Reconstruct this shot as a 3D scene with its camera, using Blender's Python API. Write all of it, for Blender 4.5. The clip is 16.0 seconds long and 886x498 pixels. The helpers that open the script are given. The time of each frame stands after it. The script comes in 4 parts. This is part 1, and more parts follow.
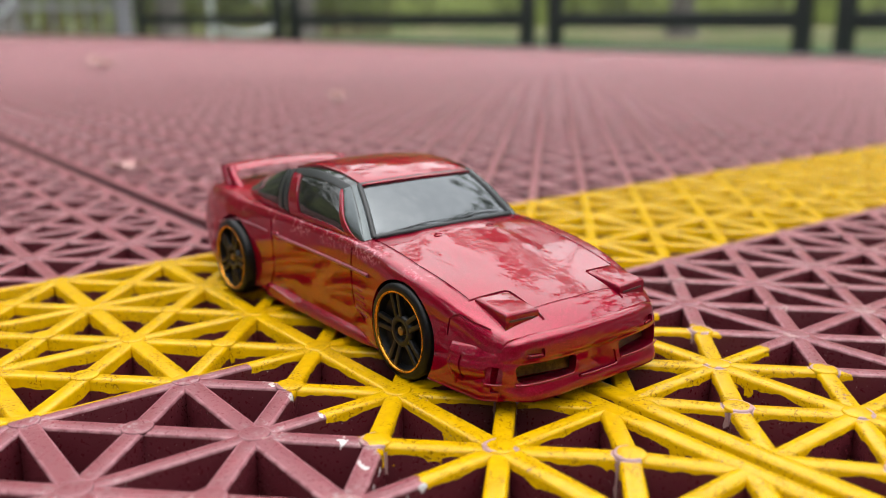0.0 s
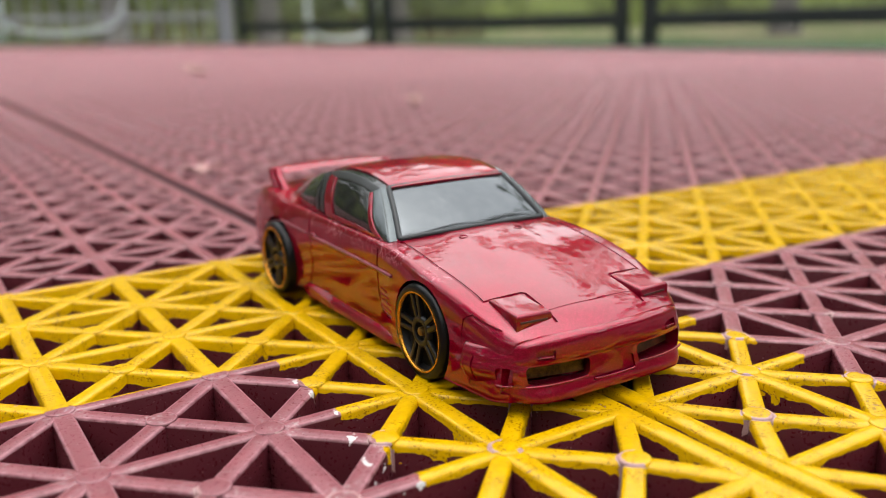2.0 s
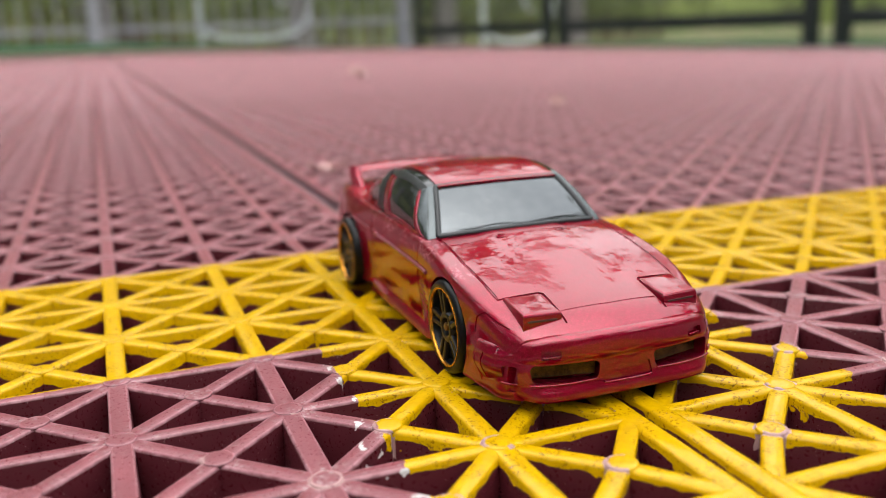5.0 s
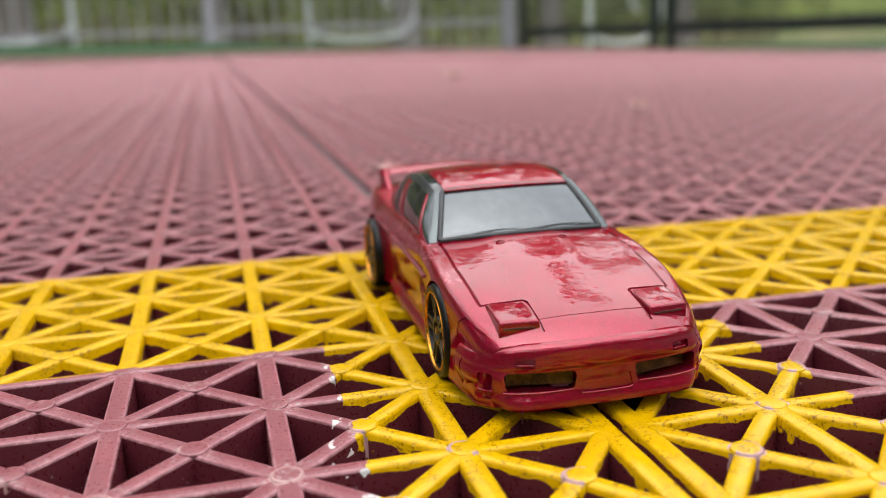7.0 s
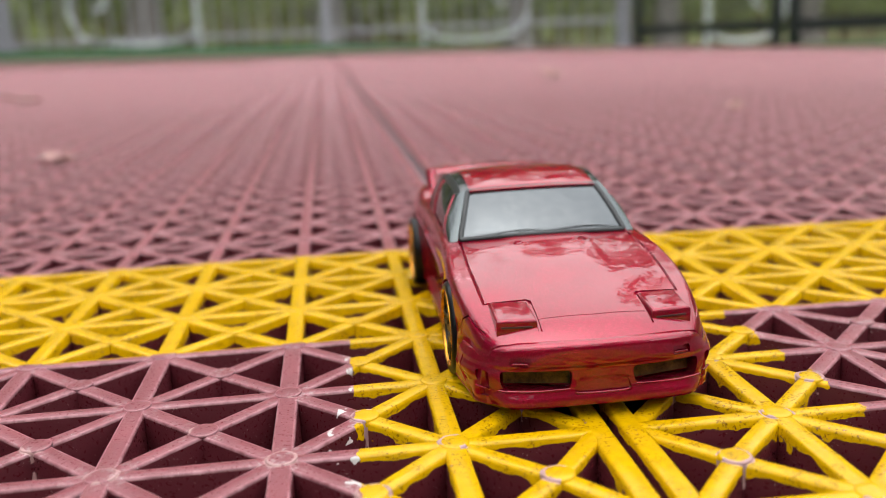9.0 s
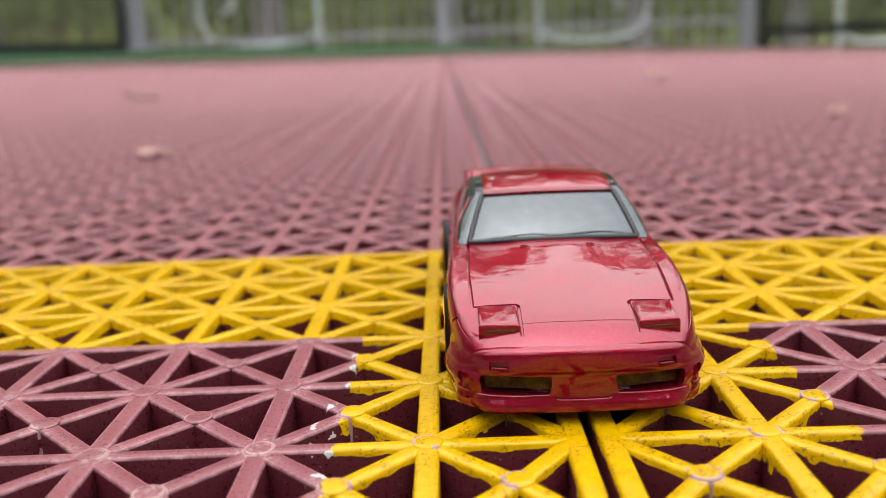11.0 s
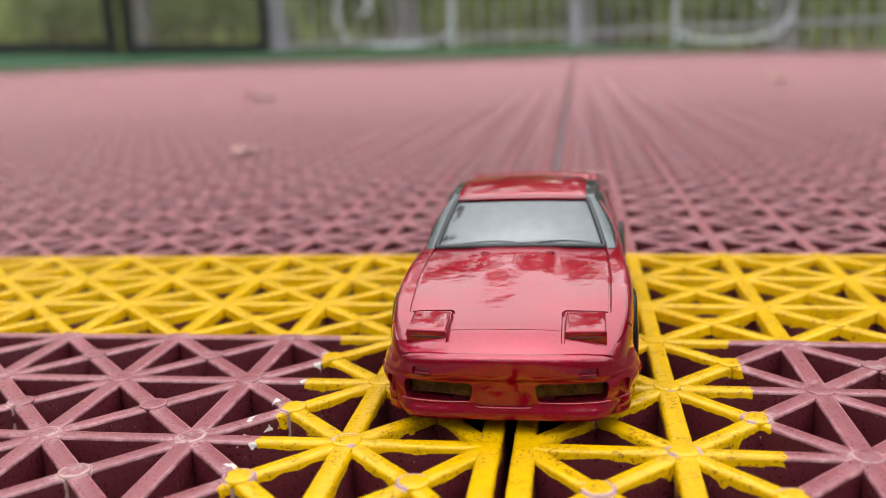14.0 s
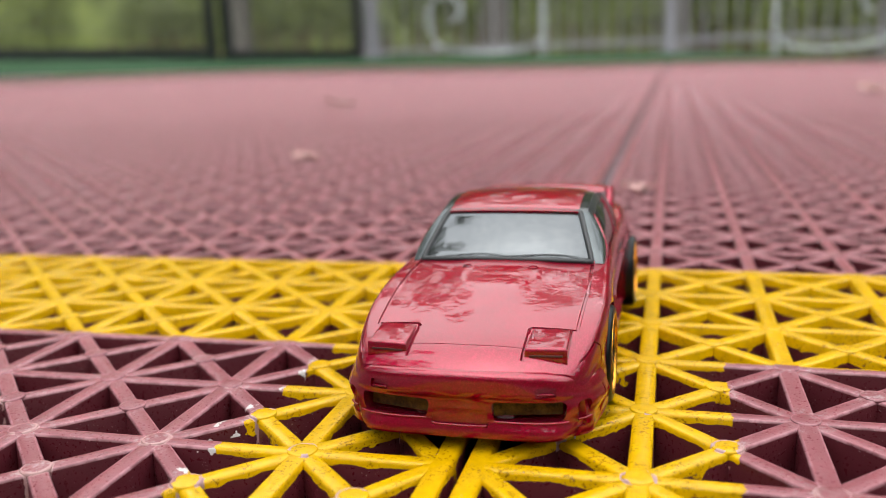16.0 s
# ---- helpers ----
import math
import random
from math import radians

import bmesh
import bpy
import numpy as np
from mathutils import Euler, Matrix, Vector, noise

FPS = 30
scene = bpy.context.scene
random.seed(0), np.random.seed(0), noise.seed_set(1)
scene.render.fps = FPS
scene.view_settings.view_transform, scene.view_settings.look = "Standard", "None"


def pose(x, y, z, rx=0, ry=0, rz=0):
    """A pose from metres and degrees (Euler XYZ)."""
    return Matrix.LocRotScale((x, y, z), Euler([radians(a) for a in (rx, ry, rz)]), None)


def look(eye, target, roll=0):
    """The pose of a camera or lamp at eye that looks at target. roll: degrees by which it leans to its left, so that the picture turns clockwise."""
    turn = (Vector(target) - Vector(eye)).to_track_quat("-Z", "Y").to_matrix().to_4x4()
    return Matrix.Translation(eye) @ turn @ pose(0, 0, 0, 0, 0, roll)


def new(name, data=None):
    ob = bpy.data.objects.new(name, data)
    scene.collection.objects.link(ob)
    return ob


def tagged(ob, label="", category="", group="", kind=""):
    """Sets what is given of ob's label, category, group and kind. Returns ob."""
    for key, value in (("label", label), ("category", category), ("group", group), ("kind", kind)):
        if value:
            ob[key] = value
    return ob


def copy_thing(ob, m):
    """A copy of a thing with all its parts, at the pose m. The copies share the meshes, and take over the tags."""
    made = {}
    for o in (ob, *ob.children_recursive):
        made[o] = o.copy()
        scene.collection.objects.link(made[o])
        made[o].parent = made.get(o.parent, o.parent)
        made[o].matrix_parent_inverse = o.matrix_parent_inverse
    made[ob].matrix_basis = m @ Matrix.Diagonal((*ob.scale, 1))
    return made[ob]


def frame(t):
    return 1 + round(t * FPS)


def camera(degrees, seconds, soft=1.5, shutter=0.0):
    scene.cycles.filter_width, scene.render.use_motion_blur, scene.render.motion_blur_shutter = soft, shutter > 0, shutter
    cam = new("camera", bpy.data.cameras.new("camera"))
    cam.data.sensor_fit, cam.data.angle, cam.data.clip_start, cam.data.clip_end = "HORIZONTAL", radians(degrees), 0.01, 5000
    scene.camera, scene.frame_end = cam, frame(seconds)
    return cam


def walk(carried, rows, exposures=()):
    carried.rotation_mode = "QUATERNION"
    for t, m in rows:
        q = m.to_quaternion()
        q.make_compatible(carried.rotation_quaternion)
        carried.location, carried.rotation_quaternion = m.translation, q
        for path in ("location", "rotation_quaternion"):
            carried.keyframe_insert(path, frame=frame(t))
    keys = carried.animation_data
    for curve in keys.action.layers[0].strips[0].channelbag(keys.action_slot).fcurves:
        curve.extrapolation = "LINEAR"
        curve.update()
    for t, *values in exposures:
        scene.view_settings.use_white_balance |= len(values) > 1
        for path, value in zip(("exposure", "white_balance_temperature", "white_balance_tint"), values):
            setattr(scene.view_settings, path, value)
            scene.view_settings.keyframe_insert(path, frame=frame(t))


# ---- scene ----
cam = camera(53.1, 16.0, 0.5)
# seconds, eye in metres, yaw, pitch, roll in degrees
ROWS = [
    (0.0, -0.07031, -0.05860, 0.04031, -38.001, -14.558, -0.204),
    (0.5, -0.06860, -0.06001, 0.04029, -37.835, -14.512, -0.219),
    (1.0, -0.06738, -0.06160, 0.04037, -36.340, -14.419, -0.535),
    (1.5, -0.06575, -0.06310, 0.04032, -34.430, -14.342, -0.945),
    (2.0, -0.06400, -0.06424, 0.04034, -31.840, -14.312, -1.395),
    (2.5, -0.06198, -0.06581, 0.04030, -30.129, -14.251, -1.452),
    (3.0, -0.05932, -0.06736, 0.04018, -28.641, -14.209, -1.506),
    (3.5, -0.05679, -0.06930, 0.04021, -26.542, -14.105, -1.608),
    (4.0, -0.05486, -0.07105, 0.04012, -24.491, -13.997, -1.832),
    (6.5, -0.04172, -0.07783, 0.04000, -15.525, -13.624, -2.192),
    (7.0, -0.03857, -0.07872, 0.04019, -14.039, -13.547, -2.097),
    (7.5, -0.03619, -0.07960, 0.04027, -12.394, -13.534, -2.187),
    (8.0, -0.03303, -0.08107, 0.04039, -10.424, -13.423, -2.396),
    (8.5, -0.03074, -0.08217, 0.04035, -8.656, -13.377, -2.512),
    (9.0, -0.02775, -0.08345, 0.04028, -6.835, -13.299, -2.510),
    (9.5, -0.02448, -0.08409, 0.04021, -4.891, -13.189, -2.523),
    (10.0, -0.02079, -0.08506, 0.04017, -2.961, -13.134, -2.400),
    (12.5, -0.00426, -0.08537, 0.03983, 4.609, -12.705, -2.641),
    (13.0, -0.00013, -0.08585, 0.03972, 5.742, -12.660, -2.512),
    (13.5, 0.00326, -0.08594, 0.03973, 7.003, -12.672, -2.377),
    (14.0, 0.00708, -0.08534, 0.04013, 8.862, -12.574, -2.381),
    (14.5, 0.01102, -0.08418, 0.03999, 9.807, -12.475, -2.312),
    (15.0, 0.01219, -0.08340, 0.03987, 11.159, -12.416, -2.251),
    (15.5, 0.01504, -0.08250, 0.03992, 12.925, -12.257, -2.201),
    (16.0, 0.01999, -0.08133, 0.03996, 14.603, -11.935, -2.154),
]
walk(cam, [(t, pose(x, y, z, 90 + pitch, 0, yaw) @ pose(0, 0, 0, 0, 0, roll)) for t, x, y, z, yaw, pitch, roll in ROWS])
# a phone lens: an aperture of about 1.4 mm, focused on the nose of the toy
cam.data.dof.use_dof = True
cam.data.dof.focus_distance = 0.100
cam.data.dof.aperture_fstop = 22.5

# ---------------------------------------------------------------- light
world = bpy.data.worlds.new("overcast_sky")
scene.world = world
world.use_nodes = True
wn = world.node_tree
wn.nodes.clear()
sky = wn.nodes.new("ShaderNodeTexSky")
sky.sky_type = "NISHITA"
sky.sun_disc = False
sky.sun_elevation = radians(77)
sky.sun_rotation = radians(200)
sky.dust_density = 4.0
sky.air_density = 1.2
soften = wn.nodes.new("ShaderNodeHueSaturation")
soften.inputs["Saturation"].default_value = 0.28
soften.inputs["Value"].default_value = 10.0
back = wn.nodes.new("ShaderNodeBackground")
back.inputs["Strength"].default_value = 0.15
wout = wn.nodes.new("ShaderNodeOutputWorld")
veil = wn.nodes.new("ShaderNodeGamma")  # cloud evens the sky out
veil.inputs["Gamma"].default_value = 0.28
wn.links.new(sky.outputs[0], veil.inputs["Color"])
wn.links.new(veil.outputs[0], soften.inputs["Color"])
wn.links.new(soften.outputs[0], back.inputs["Color"])
wn.links.new(back.outputs[0], wout.inputs["Surface"])
sun = new("sun", bpy.data.lights.new("sun", "SUN"))
sun.data.energy = 0.25
sun.data.angle = radians(70)
sun.data.color = (1.0, 0.97, 0.93)
sun.matrix_world = look((-0.7, -1.2, 6.3), (0, 0, 0))
scene.view_settings.exposure = 0.50


# ---------------------------------------------------------------- materials
class Nodes:
    """A short way to wire a node material."""

    def __init__(self, name):
        self.mat = bpy.data.materials.new(name)
        self.mat.use_nodes = True
        self.tree = self.mat.node_tree
        self.tree.nodes.clear()
        self.out = self.tree.nodes.new("ShaderNodeOutputMaterial")
        self.bsdf = self.tree.nodes.new("ShaderNodeBsdfPrincipled")
        self.tree.links.new(self.bsdf.outputs[0], self.out.inputs["Surface"])

    def add(self, kind, **inputs):
        n = self.tree.nodes.new(kind)
        for k, v in inputs.items():
            self.put(n, k, v)
        return n

    def put(self, n, k, v):
        socket = n.inputs[int(k[1:])] if k[0] == "i" and k[1:].isdigit() else n.inputs[k.replace("_", " ")]
        if isinstance(v, bpy.types.NodeSocket):
            self.tree.links.new(v, socket)
        else:
            socket.default_value = v

    def math(self, op, a, b=0.0, clamp=False):
        n = self.tree.nodes.new("ShaderNodeMath")
        n.operation, n.use_clamp = op, clamp
        self.put(n, "i0", a)
        self.put(n, "i1", b)
        return n.outputs[0]

    def mix(self, fac, a, b):
        n = self.tree.nodes.new("ShaderNodeMix")
        n.data_type = "RGBA"
        for socket, v in ((n.inputs[0], fac), (n.inputs[6], a), (n.inputs[7], b)):
            if isinstance(v, bpy.types.NodeSocket):
                self.tree.links.new(v, socket)
            else:
                socket.default_value = (*v, 1) if isinstance(v, tuple) and len(v) == 3 else v
        return n.outputs[2]

    def noise(self, vector, scale, detail=3.0, rough=0.55):
        n = self.add("ShaderNodeTexNoise", Vector=vector, Scale=scale, Detail=detail, Roughness=rough)
        return n.outputs["Fac"]

    def step(self, value, low, high):
        n = self.tree.nodes.new("ShaderNodeMapRange")
        n.interpolation_type = "SMOOTHSTEP"
        self.put(n, "Value", value)
        n.inputs["From Min"].default_value, n.inputs["From Max"].default_value = low, high
        return n.outputs[0]

    def bump(self, height, strength, distance):
        n = self.add("ShaderNodeBump", Height=height, Strength=strength, Distance=distance)
        self.tree.links.new(n.outputs[0], self.bsdf.inputs["Normal"])
        return n

    def set(self, **inputs):
        for k, v in inputs.items():
            if isinstance(v, tuple) and len(v) == 3:
                v = (*v, 1)
            self.put(self.bsdf, k, v)
        return self.mat


def simple(name, color, rough, metal=0.0, var=0.12, scale=400.0, bump=0.0, coat=0.0, spec=0.5):
    """One colour with a little mottling at two sizes and a fine grain."""
    m = Nodes(name)
    pos = m.add("ShaderNodeTexCoord").outputs["Object"]
    a, b = m.noise(pos, scale, 4), m.noise(pos, scale / 9, 2)
    f = m.math("MULTIPLY", m.math("ADD", a, b), 0.5)
    lo, hi = tuple(c * (1 - var) for c in color), tuple(min(1, c * (1 + var)) for c in color)
    m.set(Base_Color=m.mix(m.step(f, 0.3, 0.7), lo, hi), Metallic=metal, Coat_Weight=coat, Coat_Roughness=0.05, Specular_IOR_Level=spec)
    m.set(Roughness=m.math("ADD", rough - 0.05, m.math("MULTIPLY", a, 0.1)))
    if bump:
        m.bump(a, bump, 1.0 / scale * 0.3)
    return m.mat


PITCH = 0.0175
# flank maroon, darkened to deepen the shade in the holes
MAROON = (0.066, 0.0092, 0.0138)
YELLOW = (0.565, 0.325, 0.0006)


def court_plastic():
    """Maroon moulded plastic, with the yellow line paint where the court's lines run over it."""
    m = Nodes("court_plastic")
    pos = m.add("ShaderNodeNewGeometry").outputs["Position"]
    xyz = m.add("ShaderNodeSeparateXYZ", Vector=pos)
    x, y = xyz.outputs[0], xyz.outputs[1]
    z = m.add("ShaderNodeSeparateXYZ", Vector=m.add("ShaderNodeTexCoord").outputs["Object"]).outputs[2]  # height within the tile
    n1 = m.noise(pos, 900, 3)
    n2 = m.noise(pos, 260, 2)
    n3 = m.noise(pos, 2700, 3)
    wob = m.math("MULTIPLY", m.math("SUBTRACT", n1, 0.5), 0.0016)
    # cross line: y 35.4 to 87.6 mm; stem: |x| under 27.4 mm, below it
    yw = m.math("ADD", y, m.math("MULTIPLY", wob, 0.35))
    band = m.math("MULTIPLY", m.math("GREATER_THAN", yw, 0.0353), m.math("LESS_THAN", yw, 0.0876))
    xw = m.math("ADD", m.math("ABSOLUTE", m.math("ADD", x, 0.0)), wob)
    stem = m.math("MULTIPLY", m.math("LESS_THAN", xw, 0.0273), m.math("LESS_THAN", y, 0.06))
    area = m.math("MAXIMUM", band, stem)
    # paint sits on top and runs down the flanks in drips
    drip = m.math("ADD", m.math("ADD", m.math("MULTIPLY", m.math("SUBTRACT", n2, 0.5), 0.0016), m.math("MULTIPLY", m.math("SUBTRACT", n1, 0.5), 0.0003)), m.math("MULTIPLY", m.math("MAXIMUM", m.math("SUBTRACT", n2, 0.62), 0.0), 0.009))
    deep = m.math("GREATER_THAN", m.math("ADD", z, drip), m.math("SUBTRACT", -0.0009, m.math("MULTIPLY", band, 0.0007)))
    # worn rims round the pins of the stem
    def cell(v, off):
        return m.math("SUBTRACT", m.math("FRACT", m.math("ADD", m.math("DIVIDE", v, PITCH), off)), 0.5)
    def dist(off):
        a, b = cell(x, off), cell(y, off)
        return m.math("SQRT", m.math("ADD", m.math("MULTIPLY", a, a), m.math("MULTIPLY", b, b)))
    r = m.math("MULTIPLY", m.math("MINIMUM", dist(0.5), dist(0.0)), PITCH)
    rim = m.math("LESS_THAN", m.math("ABSOLUTE", m.math("SUBTRACT", m.math("ADD", r, m.math("MULTIPLY", wob, 0.35)), 0.00155)), 0.00026)
    rim = m.math("MULTIPLY", rim, m.math("MULTIPLY", m.math("MULTIPLY", m.math("LESS_THAN", y, 0.016), m.math("GREATER_THAN", m.math("ABSOLUTE", x), 0.005)), m.math("GREATER_THAN", n2, 0.50)))
    chips = m.math("GREATER_THAN", m.math("ADD", m.math("MULTIPLY", n3, 0.6), m.math("MULTIPLY", n2, 0.4)), 0.665)
    worn = m.math("MAXIMUM", rim, m.math("MULTIPLY", chips, 0.85))
    paint = m.math("MULTIPLY", m.math("MULTIPLY", area, deep), m.math("SUBTRACT", 1.0, worn, True))
    # bare maroon: dusty tops painted lighter, flanks darkened as shade in the holes
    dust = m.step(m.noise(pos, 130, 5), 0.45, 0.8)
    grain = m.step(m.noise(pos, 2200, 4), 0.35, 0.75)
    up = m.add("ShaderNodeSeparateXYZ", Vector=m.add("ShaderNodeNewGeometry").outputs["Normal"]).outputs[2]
    tops = m.step(up, 0.5, 0.9)  # up-facing tops: dusty, with light painted into their colour
    edges = m.math("MULTIPLY", m.step(up, 0.25, 0.38), m.math("SUBTRACT", 1.0, m.step(up, 0.93, 0.97)))  # edge highlights painted into the colour along the bevels
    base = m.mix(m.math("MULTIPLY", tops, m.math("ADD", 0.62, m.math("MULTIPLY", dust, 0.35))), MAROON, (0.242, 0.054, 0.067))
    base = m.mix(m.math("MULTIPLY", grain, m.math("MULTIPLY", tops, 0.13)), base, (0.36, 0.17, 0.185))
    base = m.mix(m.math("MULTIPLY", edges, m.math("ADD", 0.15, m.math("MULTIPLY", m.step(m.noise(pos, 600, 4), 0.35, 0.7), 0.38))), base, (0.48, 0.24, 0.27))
    spot = m.math("MULTIPLY", m.math("GREATER_THAN", m.noise(pos, 4200, 2), 0.70), m.math("GREATER_THAN", n2, 0.52))
    base = m.mix(m.math("MULTIPLY", spot, 0.6), base, (0.42, 0.36, 0.34))
    halo = m.math("MULTIPLY", m.math("SUBTRACT", 1.0, m.step(r, 0.0018, 0.0050)), m.step(m.noise(pos, 1500, 5, 0.7), 0.48, 0.66))
    base = m.mix(m.math("MULTIPLY", m.math("MULTIPLY", halo, tops), m.math("MULTIPLY", m.step(n2, 0.4, 0.6), 0.75)), base, (0.38, 0.31, 0.31))
    # pale scraped primer beside the edge of the stem
    near = m.math("LESS_THAN", m.math("ABSOLUTE", m.math("SUBTRACT", m.math("ABSOLUTE", x), 0.0288)), 0.0016)
    scrape = m.math("MULTIPLY", m.math("MULTIPLY", near, m.math("GREATER_THAN", m.noise(pos, 420, 3), 0.62)), m.math("MULTIPLY", m.math("MULTIPLY", m.math("LESS_THAN", x, 0.0), m.math("LESS_THAN", y, 0.033)), m.math("GREATER_THAN", z, -0.0016)))
    base = m.mix(m.math("MULTIPLY", rim, 0.8), base, (0.38, 0.23, 0.22))
    base = m.mix(scrape, base, (0.52, 0.49, 0.48))
    tint = m.mix(m.step(n1, 0.3, 0.75), YELLOW, (0.485, 0.276, 0.0010))
    pits = m.math("MULTIPLY", m.step(n3, 0.57, 0.61), m.step(n2, 0.44, 0.56))
    tint = m.mix(m.math("MULTIPLY", pits, 0.75), tint, (0.19, 0.085, 0.002))
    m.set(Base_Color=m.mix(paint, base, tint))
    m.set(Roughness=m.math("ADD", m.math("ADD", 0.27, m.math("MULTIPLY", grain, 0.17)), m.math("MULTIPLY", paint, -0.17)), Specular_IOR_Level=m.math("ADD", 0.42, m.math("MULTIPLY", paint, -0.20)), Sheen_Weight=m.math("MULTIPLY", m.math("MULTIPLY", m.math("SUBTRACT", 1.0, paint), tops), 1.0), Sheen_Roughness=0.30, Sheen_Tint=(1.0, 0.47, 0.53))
    h = m.math("ADD", m.math("MULTIPLY", paint, m.math("ADD", 0.6, m.math("MULTIPLY", pits, -1.0))), m.math("MULTIPLY", grain, 0.08))
    m.bump(h, 0.8, 0.00012)
    return m.mat


def court_far():
    """The same plastic seen from far off, where ribs and holes run together."""
    m = Nodes("court_far_plastic")
    pos = m.add("ShaderNodeNewGeometry").outputs["Position"]
    a, b = m.noise(pos, 3.0, 5), m.noise(pos, 60, 4)
    base = m.mix(m.step(a, 0.3, 0.75), (0.090, 0.0230, 0.0285), (0.112, 0.0300, 0.0365))
    base = m.mix(m.math("MULTIPLY", m.step(b, 0.45, 0.8), 0.35), base, (0.14, 0.046, 0.055))
    m.set(Base_Color=base, Roughness=0.36, Sheen_Weight=1.0, Sheen_Roughness=0.32, Sheen_Tint=(1.0, 0.60, 0.66))
    m.bump(b, 0.3, 0.004)
    return m.mat


def ground_mat():
    """Dark base under the court, green coating round it, grass further out."""
    m = Nodes("ground_layers")
    pos = m.add("ShaderNodeNewGeometry").outputs["Position"]
    x, y, z = m.add("ShaderNodeSeparateXYZ", Vector=pos).outputs
    n = m.noise(pos, 2.0, 5)
    f = m.noise(pos, 40.0, 4)
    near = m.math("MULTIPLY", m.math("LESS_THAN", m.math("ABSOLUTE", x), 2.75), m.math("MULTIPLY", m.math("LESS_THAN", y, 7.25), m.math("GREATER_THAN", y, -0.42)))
    green = m.mix(m.step(f, 0.3, 0.7), (0.022, 0.06, 0.028), (0.04, 0.09, 0.04))
    out = m.math("MAXIMUM", m.math("GREATER_THAN", m.math("ABSOLUTE", x), 7.5), m.math("GREATER_THAN", y, 10.8))
    grass = m.mix(m.step(m.noise(pos, 0.5, 3), 0.42, 0.56), m.mix(m.step(n, 0.35, 0.7), (0.04, 0.085, 0.02), (0.09, 0.11, 0.035)), (0.17, 0.15, 0.09))
    c = m.mix(out, green, grass)
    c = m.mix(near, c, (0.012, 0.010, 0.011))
    m.set(Base_Color=c, Roughness=0.95, Specular_IOR_Level=0.15)
    m.bump(f, 0.4, 0.01)
    return m.mat


def car_paint():
    m = Nodes("metallic_red_lacquer")
    pos = m.add("ShaderNodeTexCoord").outputs["Object"]
    flake = m.add("ShaderNodeTexVoronoi", Vector=pos, Scale=15000.0)
    soft = m.noise(pos, 120, 3)
    orange = m.noise(pos, 420, 3)
    c = m.mix(m.step(soft, 0.3, 0.7), (0.185, 0.0006, 0.0145), (0.230, 0.0009, 0.0190))
    sparkle = m.add("ShaderNodeSeparateColor", Color=flake.outputs["Color"])
    c = m.mix(m.math("MULTIPLY", m.step(sparkle.outputs[0], 0.55, 1.0), 0.32), c, (0.66, 0.010, 0.085))
    # paint rubbed pale along the shoulders
    ox, oy, oz = m.add("ShaderNodeSeparateXYZ", Vector=pos).outputs
    crest = m.math("MULTIPLY", m.math("MULTIPLY", m.step(oz, 0.0118, 0.0128), m.math("SUBTRACT", 1.0, m.step(oz, 0.0139, 0.0146))), m.step(m.math("ABSOLUTE", ox), 0.0108, 0.0116))
    rubbed = m.math("MULTIPLY", m.math("MULTIPLY", crest, m.step(oy, 0.012, 0.016)), m.math("MULTIPLY", m.step(m.noise(pos, 1900, 5, 0.75), 0.5, 0.6), m.step(m.noise(pos, 210, 2), 0.42, 0.56)))
    c = m.mix(m.math("MULTIPLY", rubbed, 0.75), c, (0.62, 0.24, 0.29))
    tilt = m.add("ShaderNodeBump", Height=sparkle.outputs[1], Strength=0.22, Distance=0.00002)
    m.tree.links.new(tilt.outputs[0], m.bsdf.inputs["Normal"])
    m.set(Base_Color=c, Metallic=0.75, Roughness=0.46, Specular_IOR_Level=0.0, Specular_Tint=(0.90, 0.06, 0.12), Coat_Weight=1.0, Coat_Roughness=0.025, Coat_IOR=1.57)
    b = m.add("ShaderNodeBump", Height=orange, Strength=0.11, Distance=0.0004)
    m.tree.links.new(b.outputs[0], m.bsdf.inputs["Coat Normal"])
    return m.mat


def smoked(name, tone, rough=0.04):
    m = Nodes(name)
    pos = m.add("ShaderNodeTexCoord").outputs["Object"]
    n = m.noise(pos, 900, 4)
    m.set(Base_Color=m.mix(m.step(n, 0.4, 0.8), tone, tuple(c * 1.6 + 0.006 for c in tone)), Roughness=m.math("ADD", rough, m.math("MULTIPLY", m.step(n, 0.5, 0.9), 0.12)), Specular_IOR_Level=0.5, IOR=1.5)
    return m.mat


M_COURT = court_plastic()
M_FAR = court_far()
M_GROUND = ground_mat()
M_RED = car_paint()
M_GLASS = smoked("smoked_window_plastic", (0.012, 0.013, 0.012))


def tinted():
    m = Nodes("mirror_tinted_plastic")
    pos = m.add("ShaderNodeTexCoord").outputs["Object"]
    n = m.noise(pos, 700, 4)
    m.set(Base_Color=m.mix(m.step(n, 0.35, 0.8), (0.102, 0.111, 0.117), (0.116, 0.125, 0.130)), Metallic=0.85, Roughness=m.math("ADD", 0.05, m.math("MULTIPLY", m.step(n, 0.55, 0.9), 0.1)))
    return m.mat


